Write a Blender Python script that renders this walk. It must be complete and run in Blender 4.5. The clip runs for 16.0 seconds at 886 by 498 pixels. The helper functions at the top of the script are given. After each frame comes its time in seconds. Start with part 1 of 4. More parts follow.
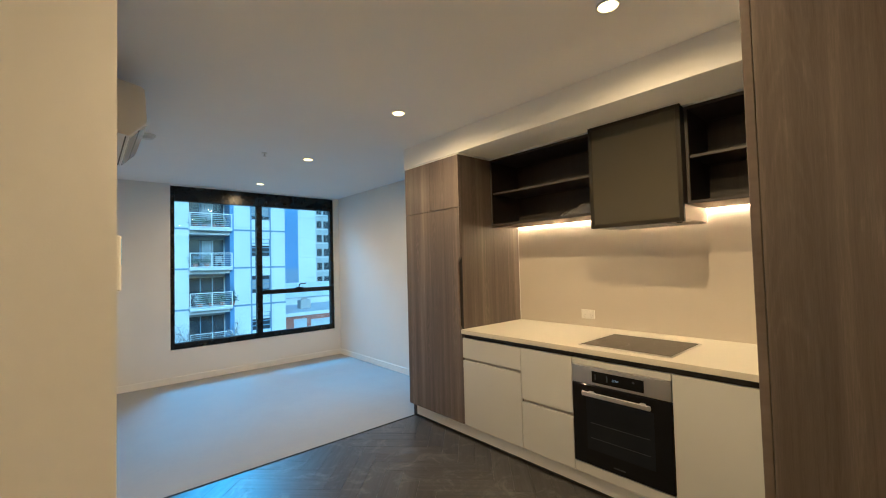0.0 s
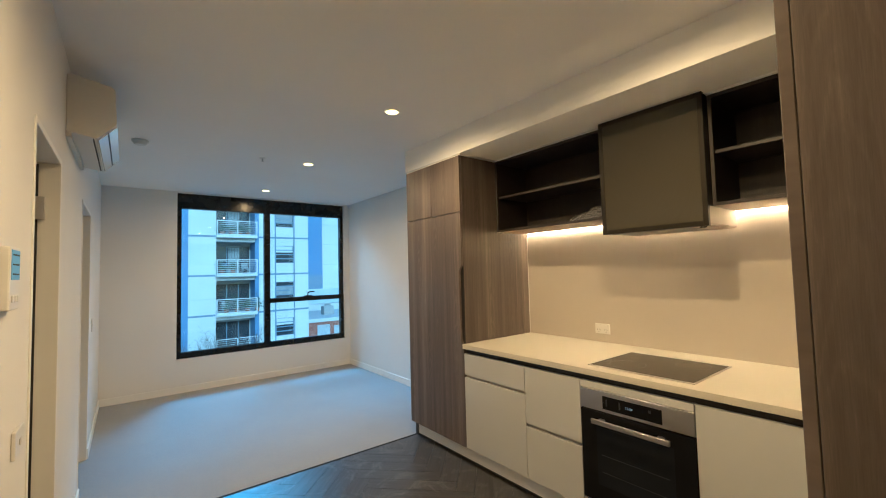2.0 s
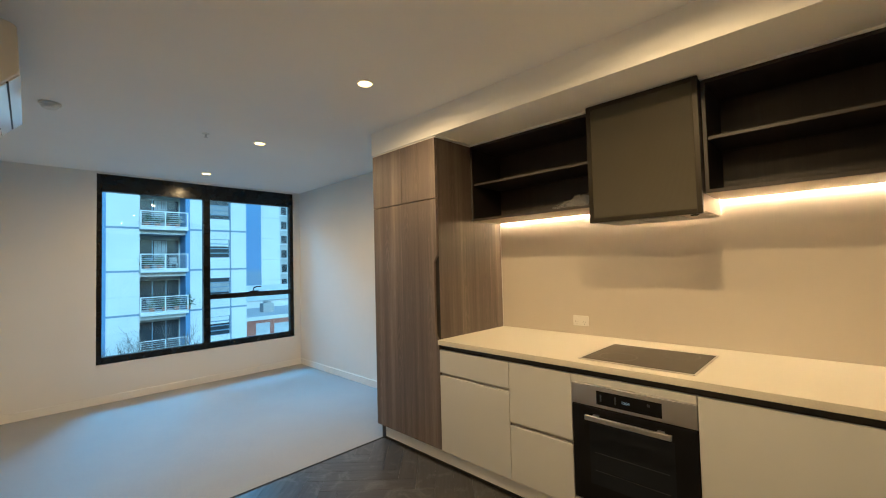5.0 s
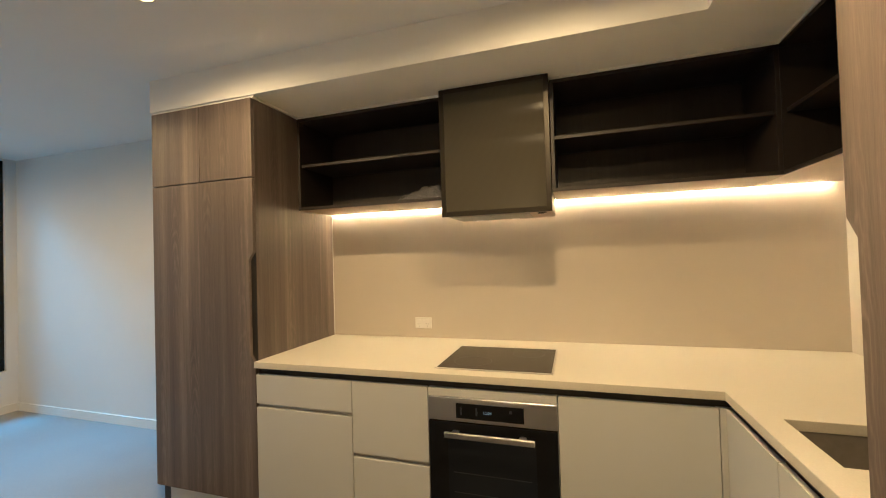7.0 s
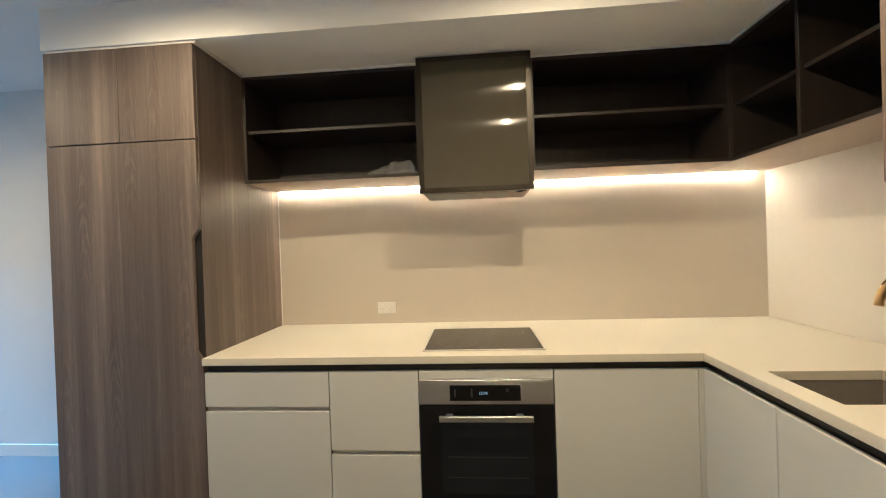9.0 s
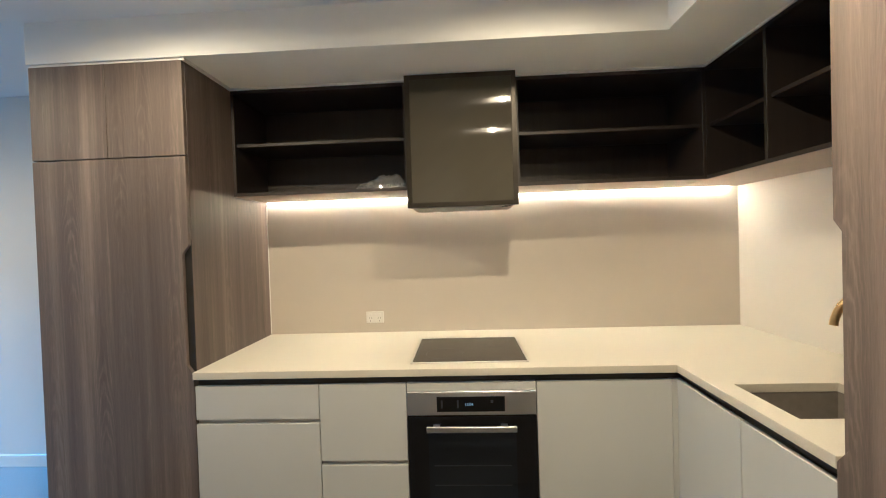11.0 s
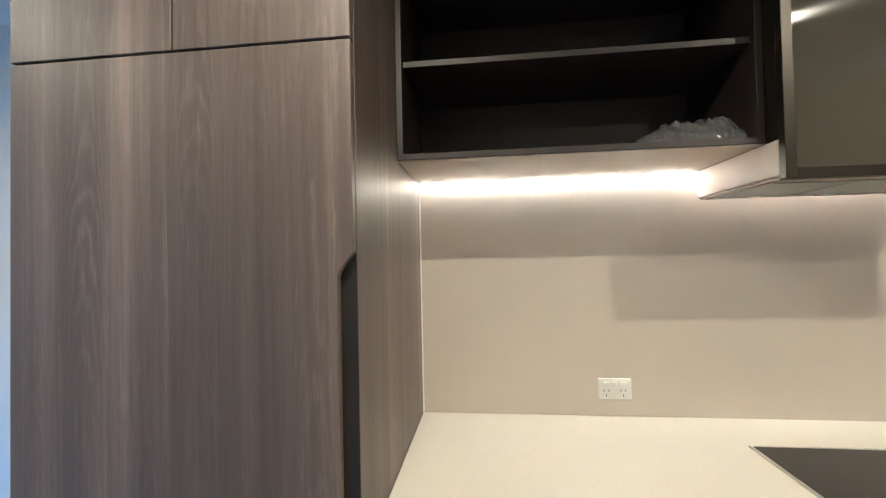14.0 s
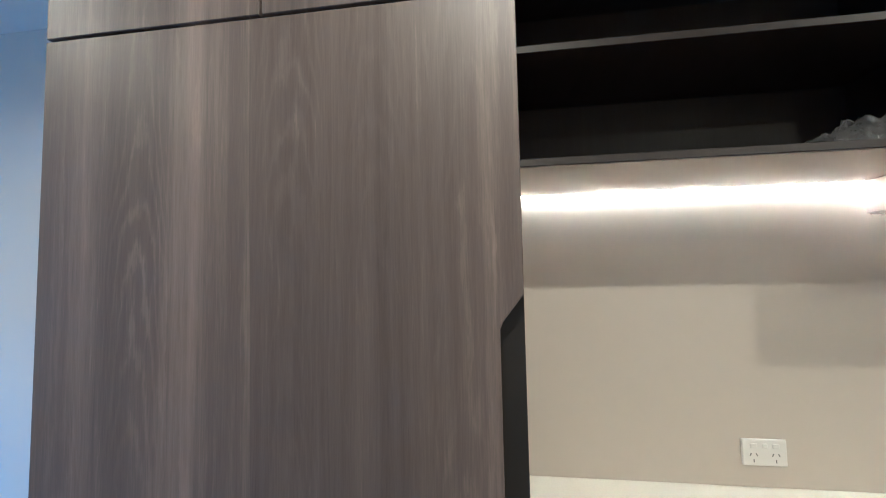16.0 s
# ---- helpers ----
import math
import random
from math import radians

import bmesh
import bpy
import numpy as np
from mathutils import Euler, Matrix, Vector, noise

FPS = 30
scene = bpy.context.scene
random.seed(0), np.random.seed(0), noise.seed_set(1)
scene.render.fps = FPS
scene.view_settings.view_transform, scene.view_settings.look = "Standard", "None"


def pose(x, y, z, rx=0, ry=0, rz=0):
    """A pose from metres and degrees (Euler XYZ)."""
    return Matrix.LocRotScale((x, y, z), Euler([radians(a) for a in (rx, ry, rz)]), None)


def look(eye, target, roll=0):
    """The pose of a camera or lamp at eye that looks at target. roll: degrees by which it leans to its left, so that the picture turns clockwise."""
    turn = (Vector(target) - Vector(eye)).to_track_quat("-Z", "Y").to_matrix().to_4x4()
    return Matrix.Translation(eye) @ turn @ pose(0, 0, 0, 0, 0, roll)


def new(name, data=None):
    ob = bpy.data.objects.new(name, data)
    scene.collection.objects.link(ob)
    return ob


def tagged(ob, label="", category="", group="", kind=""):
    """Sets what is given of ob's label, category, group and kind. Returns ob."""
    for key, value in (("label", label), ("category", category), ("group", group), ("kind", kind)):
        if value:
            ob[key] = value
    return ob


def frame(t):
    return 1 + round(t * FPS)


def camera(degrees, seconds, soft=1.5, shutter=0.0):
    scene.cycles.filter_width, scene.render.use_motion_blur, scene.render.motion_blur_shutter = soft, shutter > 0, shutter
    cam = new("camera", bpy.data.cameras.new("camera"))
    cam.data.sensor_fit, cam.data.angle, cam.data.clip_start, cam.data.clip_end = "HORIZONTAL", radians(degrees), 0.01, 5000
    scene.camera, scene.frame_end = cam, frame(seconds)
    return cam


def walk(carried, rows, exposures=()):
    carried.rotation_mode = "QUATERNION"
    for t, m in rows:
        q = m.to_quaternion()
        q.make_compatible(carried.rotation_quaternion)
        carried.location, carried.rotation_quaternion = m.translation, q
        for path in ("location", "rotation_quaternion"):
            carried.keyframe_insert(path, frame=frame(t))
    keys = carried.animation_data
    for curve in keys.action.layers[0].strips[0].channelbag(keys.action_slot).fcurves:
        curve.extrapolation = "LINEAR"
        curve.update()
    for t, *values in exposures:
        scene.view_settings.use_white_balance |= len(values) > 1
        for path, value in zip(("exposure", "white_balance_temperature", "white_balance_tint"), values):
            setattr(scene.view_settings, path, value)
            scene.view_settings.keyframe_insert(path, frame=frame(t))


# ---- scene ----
cam = camera(95.0, 16.0, soft=1.1)
ROWS = [
    (0, (-0.253, -0.138, 1.45), (1.064, 1.365, 1.519), -1.5),
    (0.5, (-0.25, -0.111, 1.466), (1.077, 1.383, 1.55), -1.7),
    (1, (-0.23, -0.076, 1.431), (1.099, 1.415, 1.532), -1.6),
    (1.5, (-0.138, -0.072, 1.441), (1.16, 1.446, 1.549), -1.5),
    (2, (0.039, -0.078, 1.467), (1.268, 1.497, 1.57), -1.5),
    (2.3, (0.109, -0.074, 1.459), (1.276, 1.547, 1.567), -1.4),
    (2.5, (0.137, -0.056, 1.463), (1.265, 1.591, 1.571), -1.3),
    (3, (0.193, 0.066, 1.457), (1.233, 1.772, 1.559), -1.3),
    (3.2, (0.202, 0.135, 1.439), (1.219, 1.854, 1.543), -1.2),
    (5.3, (-0.002, 0.28, 1.435), (1.535, 1.557, 1.504), -1.5),
    (5.5, (-0.012, 0.325, 1.43), (1.596, 1.512, 1.496), -1.5),
    (6, (-0.024, 0.399, 1.423), (1.733, 1.353, 1.479), -1.6),
    (6.5, (0.07, 0.506, 1.424), (1.922, 1.259, 1.4685), -1.75),
    (7, (0.264, 0.621, 1.442), (2.167, 1.234, 1.48), -1.7),
    (7.5, (0.332, 0.74, 1.469), (2.272, 1.225, 1.5), -1.8),
    (8, (0.383, 0.917, 1.46), (2.35, 1.276, 1.482), -1.8),
    (8.5, (0.366, 1.019, 1.41), (2.35, 1.268, 1.414), -1.8),
    (9, (0.29, 1.028, 1.381), (2.284, 1.188, 1.367), -1.9),
    (11.3, (0.232, 1.022, 1.476), (2.23, 1.106, 1.45), -1.7),
    (11.5, (0.284, 1.106, 1.471), (2.282, 1.175, 1.456), -1.6),
    (12, (0.465, 1.272, 1.423), (2.464, 1.336, 1.419), -1.5),
    (12.5, (0.672, 1.366, 1.334), (2.671, 1.415, 1.335), -1.5),
    (13, (0.911, 1.527, 1.363), (2.91, 1.593, 1.372), -1.5),
    (13.5, (1.11, 1.82, 1.423), (3.106, 1.941, 1.439), -1.4),
    (14, (1.316, 2.046, 1.484), (3.304, 2.262, 1.524), -1.2),
    (14.5, (1.524, 2.183, 1.524), (3.502, 2.469, 1.597), -1.2),
    (15, (1.621, 2.278, 1.518), (3.591, 2.606, 1.626), -1.4),
    (15.5, (1.624, 2.307, 1.531), (3.593, 2.638, 1.635), -1.0),
    (16, (1.531, 2.329, 1.526), (3.507, 2.612, 1.646), -1.1),
]
EXPOSURES = [(0.0, 2.01, 4770, 9), (3.0, 1.95, 4890, 8), (6.0, 1.95, 5020, 8), (7.0, 2.0, 4960, 8), (8.0, 2.04, 4450, 8), (9.0, 2.19, 4250, 8), (11.3, 2.25, 4060, 8), (12.5, 2.2, 3980, 9), (14.5, 2.24, 3700, 8), (16.0, 2.1, 3600, 8)]
walk(cam, [(t, look(eye, target, roll)) for t, eye, target, roll in ROWS], EXPOSURES)

# ---- daylight ----
world = bpy.data.worlds.new("sky")
scene.world = world
world.use_nodes = True
wn = world.node_tree
sky = wn.nodes.new("ShaderNodeTexSky")
sky.sky_type, sky.sun_disc = "NISHITA", False
sky.sun_elevation, sky.sun_rotation = radians(24), radians(190)
sky.air_density, sky.dust_density, sky.ozone_density = 1.0, 4.0, 1.0
wn.links.new(sky.outputs[0], wn.nodes["Background"].inputs[0])
wn.nodes["Background"].inputs[1].default_value = 0.05
sun = new("sun", bpy.data.lights.new("sun", "SUN"))
sun.data.energy, sun.data.angle, sun.data.color = 0.5, radians(14), (1.0, 0.98, 0.95)
sun.matrix_world = look((0, 0, 0), (math.sin(radians(10)) * 0.914, math.cos(radians(10)) * 0.914, -0.407))

# the sky's light that falls through the window's opening from above the roofs
skylight = new("window_skylight", bpy.data.lights.new("window_skylight", "AREA"))
skylight.data.shape, skylight.data.size, skylight.data.size_y = "RECTANGLE", 1.7, 1.5
skylight.data.energy, skylight.data.color = 155.0, (0.12, 0.62, 0.94)
skylight.matrix_world = look((2.0, 9.5, 4.75), (1.25, 4.4, 0.3))

LAMP = (1.0, 0.60, 0.225)      # warm white, about 3000 K
# last entry: an unseen passage downlight, added to brighten the entry
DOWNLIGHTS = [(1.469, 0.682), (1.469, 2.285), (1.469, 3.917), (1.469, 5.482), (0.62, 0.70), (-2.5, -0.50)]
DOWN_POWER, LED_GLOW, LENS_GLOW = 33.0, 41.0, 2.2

# ---- helpers of this scene ----
ROOM_N, ROOM_E, ROOM_W, CEIL = 6.085, 2.90, -0.205, 2.565
SPLASH, FRONT, TALL = 2.85, 2.07, 2.30


def material(name, colour=(0.8, 0.8, 0.8), rough=0.5, metal=0.0, spec=0.5):
    m = bpy.data.materials.new(name)
    m.use_nodes = True
    b = m.node_tree.nodes["Principled BSDF"]
    b.inputs["Base Color"].default_value = (*colour, 1)
    b.inputs["Roughness"].default_value = rough
    b.inputs["Metallic"].default_value = metal
    b.inputs["Specular IOR Level"].default_value = spec
    return m


def node(m, kind, **inputs):
    n = m.node_tree.nodes.new(kind)
    for k, v in inputs.items():
        n.inputs[k.replace("_", " ")].default_value = v
    return n


def link(m, a, b):
    m.node_tree.links.new(a, b)


def bsdf(m):
    return m.node_tree.nodes["Principled BSDF"]


def coords(m, scale=(1, 1, 1), kind="Object"):
    tc = node(m, "ShaderNodeTexCoord")
    mp = node(m, "ShaderNodeMapping")
    mp.inputs["Scale"].default_value = scale
    link(m, tc.outputs[kind], mp.inputs["Vector"])
    return mp.outputs["Vector"]


def ramp(m, fac, stops):
    r = node(m, "ShaderNodeValToRGB")
    el = r.color_ramp.elements
    while len(el) < len(stops):
        el.new(0.5)
    for e, (p, c) in zip(el, stops):
        e.position, e.color = p, (*c, 1)
    link(m, fac, r.inputs["Fac"])
    return r.outputs["Color"]


def bump(m, height, strength, distance):
    b = node(m, "ShaderNodeBump", Strength=strength, Distance=distance)
    link(m, height, b.inputs["Height"])
    link(m, b.outputs["Normal"], bsdf(m).inputs["Normal"])


def mottled(name, c1, c2, scale, rough, grain=0.0, grain_scale=400, metal=0.0, spec=0.5, rough_var=0.06):
    """A surface with a soft large variation, a rough variation and a fine relief."""
    m = material(name, c1, rough, metal, spec)
    v = coords(m)
    n = node(m, "ShaderNodeTexNoise", Scale=scale, Detail=4.0)
    link(m, v, n.inputs["Vector"])
    link(m, ramp(m, n.outputs["Fac"], [(0.3, c1), (0.7, c2)]), bsdf(m).inputs["Base Color"])
    mr = node(m, "ShaderNodeMapRange", To_Min=rough - rough_var, To_Max=rough + rough_var)
    link(m, n.outputs["Fac"], mr.inputs["Value"])
    link(m, mr.outputs["Result"], bsdf(m).inputs["Roughness"])
    if grain:
        g = node(m, "ShaderNodeTexNoise", Scale=grain_scale, Detail=2.0)
        link(m, v, g.inputs["Vector"])
        bump(m, g.outputs["Fac"], grain, 0.002)
    return m


def maths(m, op, a, b=None, c=None):
    n = node(m, "ShaderNodeMath")
    n.operation = op
    for i, v in enumerate((a, b, c)):
        if v is None:
            continue
        if isinstance(v, (int, float)):
            n.inputs[i].default_value = v
        else:
            link(m, v, n.inputs[i])
    return n.outputs[0]


def field(m, x, y, z, detail=3.0, rough=0.5):
    """Noise over three sockets or numbers."""
    cb = node(m, "ShaderNodeCombineXYZ")
    for i, v in enumerate((x, y, z)):
        if isinstance(v, (int, float)):
            cb.inputs[i].default_value = v
        else:
            link(m, v, cb.inputs[i])
    n = node(m, "ShaderNodeTexNoise", Scale=1.0, Detail=detail, Roughness=rough)
    link(m, cb.outputs[0], n.inputs["Vector"])
    return n.outputs["Fac"]


def wood(name, dark, mid, light, rough, across, strength=0.22):
    """Laminate printed as upright oak staves, some with cathedral grain. across: the axis over the staves' width."""
    m = material(name, mid, rough)
    sep = node(m, "ShaderNodeSeparateXYZ")
    link(m, coords(m), sep.inputs[0])
    u0, z = sep.outputs[across], sep.outputs["Z"]
    mul = lambda a, k: maths(m, "MULTIPLY", a, k)
    slow = field(m, mul(u0, 3.0), 4.0, mul(z, 0.8), 2.0)
    u = maths(m, "MULTIPLY_ADD", slow, 0.06, u0)
    stave = mul(u, 8.1)
    index = maths(m, "FLOOR", stave)
    local = maths(m, "SUBTRACT", maths(m, "FRACT", stave), 0.5)
    shift = field(m, mul(index, 3.7), 1.0, 2.0, 0.0)
    # cathedral figure: nested arches with an uneven spacing, fading towards the edges of a stave
    warp = field(m, mul(u0, 20.0), 7.0, mul(z, 4.5), 5.0, 0.62)
    pace = field(m, mul(index, 2.1), 6.0, mul(z, 2.3), 2.0)
    sq = mul(maths(m, "MULTIPLY", local, local), 44.0)
    along = maths(m, "ADD", maths(m, "MULTIPLY_ADD", shift, 60.0, mul(z, 17.0)), mul(pace, 9.0))
    phase = maths(m, "ADD", maths(m, "ADD", sq, along), mul(warp, 7.5))
    rings = maths(m, "MULTIPLY_ADD", maths(m, "SINE", mul(phase, 2.7)), 0.5, 0.5)
    lines = maths(m, "SUBTRACT", maths(m, "POWER", rings, 2.6), 0.33)
    patch = field(m, mul(index, 9.13), 9.0, mul(z, 0.9), 2.0)
    shown = node(m, "ShaderNodeMapRange", From_Min=0.48, From_Max=0.68, To_Min=0.0, To_Max=0.10)
    link(m, patch, shown.inputs["Value"])
    edge = node(m, "ShaderNodeMapRange", From_Min=0.18, From_Max=0.46, To_Min=1.0, To_Max=0.12)
    link(m, maths(m, "ABSOLUTE", local), edge.inputs["Value"])
    ringed = maths(m, "MULTIPLY", lines, maths(m, "MULTIPLY", shown.outputs["Result"], edge.outputs["Result"]))
    # broad bands, fibre streaks, short pores, pale flecks
    broad = field(m, mul(u0, 15.0), 3.0, mul(z, 0.35), 4.0, 0.62)
    fibre = field(m, maths(m, "MULTIPLY_ADD", warp, 1.2, mul(u0, 105.0)), 8.0, mul(z, 2.2), 4.0, 0.65)
    pores = field(m, mul(u0, 520.0), 1.0, mul(z, 16.0), 3.0, 0.7)
    board = field(m, mul(index, 5.37), 2.0, mul(z, 0.35), 0.0)
    fleck = field(m, maths(m, "MULTIPLY_ADD", warp, 3.0, mul(u0, 58.0)), 5.0, mul(z, 3.6), 3.0, 0.6)
    streak = node(m, "ShaderNodeMapRange", From_Min=0.58, From_Max=0.76, To_Min=0.0, To_Max=0.09)
    link(m, fleck, streak.inputs["Value"])
    tone = maths(m, "ADD", maths(m, "MULTIPLY_ADD", pores, 0.20, ringed), mul(broad, 0.54))
    tone = maths(m, "MULTIPLY_ADD", fibre, 0.16, tone)
    tone = maths(m, "ADD", maths(m, "ADD", maths(m, "MULTIPLY_ADD", board, 0.26, tone), -0.08), streak.outputs["Result"])
    link(m, ramp(m, tone, [(0.28, dark), (0.5, mid), (0.75, light)]), bsdf(m).inputs["Base Color"])
    relief = maths(m, "MULTIPLY_ADD", ringed, 1.0, maths(m, "MULTIPLY_ADD", pores, 0.6, mul(fibre, 0.3)))
    bump(m, relief, strength, 0.0010)
    return m


def empty(name, place=(0, 0, 0)):
    ob = new(name)
    ob.location = place
    ob.empty_display_size = 0.1
    return ob


def mesh_of(bm, name):
    me = bpy.data.meshes.new(name)
    bm.normal_update()
    bm.to_mesh(me)
    bm.free()
    return me


def part(name, bm, mat, parent=None, label="", smooth=False):
    me = mesh_of(bm, name)
    me.materials.append(mat)
    if smooth:
        for p in me.polygons:
            p.use_smooth = True
    ob = new(name, me)
    if parent is not None:
        ob.parent = parent
        ob.matrix_parent_inverse = (Matrix.Translation(parent.location) if parent.parent is None else Matrix()).inverted()
    if label:
        tagged(ob, label)
    return ob


def box(x0, y0, z0, x1, y1, z1, bevel=0.0, bm=None, segments=1):
    """A box between two corners, its edges rounded by bevel."""
    own = bmesh.new()
    x0, x1 = min(x0, x1), max(x0, x1)
    y0, y1 = min(y0, y1), max(y0, y1)
    z0, z1 = min(z0, z1), max(z0, z1)
    bmesh.ops.create_cube(own, size=1.0, matrix=Matrix.Translation(((x0 + x1) / 2, (y0 + y1) / 2, (z0 + z1) / 2)) @ Matrix.Diagonal((x1 - x0, y1 - y0, z1 - z0, 1)))
    if bevel:
        bmesh.ops.bevel(own, geom=own.edges[:], offset=bevel, segments=segments, affect="EDGES", profile=0.5)
    return own if bm is None else join(bm, own)


def join(bm, own):
    me = bpy.data.meshes.new("tmp")
    own.to_mesh(me)
    own.free()
    bm.from_mesh(me)
    bpy.data.meshes.remove(me)
    return bm


def prism(outline, axis, a, b, bevel=0.0):
    """An outline of (u, v) points drawn along an axis from a to b. Axis x: (y, z); y: (x, z); z: (x, y)."""
    put = {"x": lambda u, v, w: (w, u, v), "y": lambda u, v, w: (u, w, v), "z": lambda u, v, w: (u, v, w)}[axis]
    bm = bmesh.new()
    lo = [bm.verts.new(put(u, v, a)) for u, v in outline]
    hi = [bm.verts.new(put(u, v, b)) for u, v in outline]
    n = len(outline)
    bm.faces.new(lo)
    bm.faces.new(hi[::-1])
    for i in range(n):
        bm.faces.new((lo[i], hi[i], hi[(i + 1) % n], lo[(i + 1) % n]))
    bmesh.ops.recalc_face_normals(bm, faces=bm.faces[:])
    if bevel:
        bmesh.ops.bevel(bm, geom=bm.edges[:], offset=bevel, segments=1, affect="EDGES", profile=0.5)
    return bm


def disc(x, y, z, r, h, axis="z", r2=None, sides=32, bevel=0.0, bm=None):
    own = bmesh.new()
    bmesh.ops.create_cone(own, cap_ends=True, segments=sides, radius1=r, radius2=r if r2 is None else r2, depth=h)
    turn = {"z": Matrix(), "x": Matrix.Rotation(radians(90), 4, "Y"), "y": Matrix.Rotation(radians(-90), 4, "X")}[axis]
    bmesh.ops.transform(own, matrix=Matrix.Translation((x, y, z)) @ turn, verts=own.verts[:])
    if bevel:
        caps = [e for e in own.edges if any(len(f.verts) > 4 for f in e.link_faces)]
        bmesh.ops.bevel(own, geom=caps, offset=bevel, segments=2, affect="EDGES", profile=0.5)
    return own if bm is None else join(bm, own)


def ring(x, y, z, r_out, r_in, h, axis="z", sides=40):
    """A flat ring, h thick from z downwards (or along its axis)."""
    bm = bmesh.new()
    rows = []
    for r, w in ((r_out, 0), (r_out, -h * 0.6), (r_out - 0.15 * (r_out - r_in), -h), (r_in, -h), (r_in, 0)):
        loop = []
        for i in range(sides):
            a = 2 * math.pi * i / sides
            u, v = r * math.cos(a), r * math.sin(a)
            loop.append(bm.verts.new({"z": (x + u, y + v, z + w), "x": (x + w, y + u, z + v), "y": (x + u, y + w, z + v)}[axis]))
        rows.append(loop)
    for k in range(5):
        p, q = rows[k], rows[(k + 1) % 5]
        for i in range(sides):
            bm.faces.new((p[i], p[(i + 1) % sides], q[(i + 1) % sides], q[i]))
    bmesh.ops.recalc_face_normals(bm, faces=bm.faces[:])
    return bm


def tube(points, radius, sides=12, ends=None):
    """A round pipe along points; ends: the radius at the last point."""
    bm = bmesh.new()
    pts = [Vector(p) for p in points]
    loops = []
    side = None
    for i, p in enumerate(pts):
        d = (pts[min(i + 1, len(pts) - 1)] - pts[max(i - 1, 0)]).normalized()
        if side is None:
            side = d.orthogonal().normalized()
        side = (side - d * side.dot(d)).normalized()
        up = d.cross(side)
        r = radius if ends is None else radius + (ends - radius) * i / (len(pts) - 1)
        loops.append([bm.verts.new(p + r * (math.cos(2 * math.pi * k / sides) * side + math.sin(2 * math.pi * k / sides) * up)) for k in range(sides)])
    for a, b in zip(loops, loops[1:]):
        for k in range(sides):
            bm.faces.new((a[k], a[(k + 1) % sides], b[(k + 1) % sides], b[k]))
    bm.faces.new(loops[0][::-1])
    bm.faces.new(loops[-1])
    return bm


# ---- materials ----
WALL = mottled("wall paint", (0.74, 0.725, 0.695), (0.77, 0.755, 0.725), 1.6, 0.62, 0.10, 260, spec=0.3)
CEILING = mottled("ceiling paint", (0.84, 0.83, 0.81), (0.87, 0.86, 0.84), 1.1, 0.8, 0.06, 240, spec=0.2)
TRIM = mottled("trim paint", (0.78, 0.765, 0.73), (0.81, 0.795, 0.76), 2.0, 0.4, 0.05, 180)
DOORPAINT = mottled("door paint", (0.82, 0.80, 0.74), (0.85, 0.83, 0.77), 2.0, 0.4, 0.05, 220)
OAK = wood("brown oak laminate", (0.049, 0.038, 0.032), (0.124, 0.097, 0.080), (0.285, 0.225, 0.184), 0.47, "Y")
OAKX = wood("brown oak laminate, fronts to the north", (0.049, 0.038, 0.032), (0.124, 0.097, 0.080), (0.285, 0.225, 0.184), 0.47, "X")
DARKWOOD = wood("dark shelf laminate", (0.012, 0.009, 0.007), (0.021, 0.0155, 0.012), (0.037, 0.028, 0.021), 0.5, "Y")
WHITE = mottled("white satin front", (0.50, 0.499, 0.478), (0.52, 0.519, 0.498), 1.2, 0.38, 0.03, 300)
STONE = mottled("pale stone worktop", (0.545, 0.508, 0.418), (0.585, 0.547, 0.452), 160, 0.32, 0.03, 600)
TAUPE = mottled("taupe splashback", (0.50, 0.452, 0.386), (0.515, 0.466, 0.40), 0.9, 0.42, 0.02, 300)
PALE = mottled("pale splashback", (0.60, 0.565, 0.505), (0.62, 0.585, 0.52), 0.9, 0.45, 0.02, 300)
BLACK = mottled("black channel", (0.016, 0.014, 0.012), (0.022, 0.019, 0.016), 6, 0.45)
FRAME = mottled("black powder coat", (0.007, 0.008, 0.009), (0.010, 0.011, 0.012), 8, 0.24, 0.04, 500, spec=0.35)
BLACKGLASS = mottled("black glass", (0.008, 0.008, 0.009), (0.010, 0.010, 0.011), 2, 0.06, spec=0.10, rough_var=0.02)
HOBGLASS = mottled("ceramic hob glass", (0.012, 0.011, 0.010), (0.016, 0.015, 0.013), 5, 0.14, spec=0.5, rough_var=0.04)
OVENWINDOW = mottled("oven window", (0.012, 0.014, 0.018), (0.016, 0.018, 0.022), 3, 0.10, spec=0.12, rough_var=0.02)
PRINT = material("grey print", (0.020, 0.0195, 0.019), 0.3)
BRONZE = mottled("dark bronze frame", (0.026, 0.022, 0.015), (0.034, 0.029, 0.020), 4, 0.38, 0.03, 400, metal=0.6)
BRASS = mottled("brushed brass", (0.50, 0.34, 0.13), (0.56, 0.39, 0.16), 12, 0.28, metal=1.0)
PLASTIC = mottled("white plastic", (0.67, 0.655, 0.62), (0.69, 0.675, 0.64), 3, 0.32)
GLOSSWHITE = mottled("glossy white plastic", (0.76, 0.75, 0.72), (0.78, 0.77, 0.74), 3, 0.07, rough_var=0.03)
GREY = mottled("grey plastic", (0.30, 0.30, 0.30), (0.34, 0.34, 0.34), 5, 0.45)
EDGING = mottled("dull dark edging", (0.03, 0.028, 0.026), (0.04, 0.037, 0.034), 9, 0.75, spec=0.2)
GRIP = mottled("champagne grip rail", (0.40, 0.37, 0.32), (0.44, 0.41, 0.36), 6, 0.4, metal=0.3)
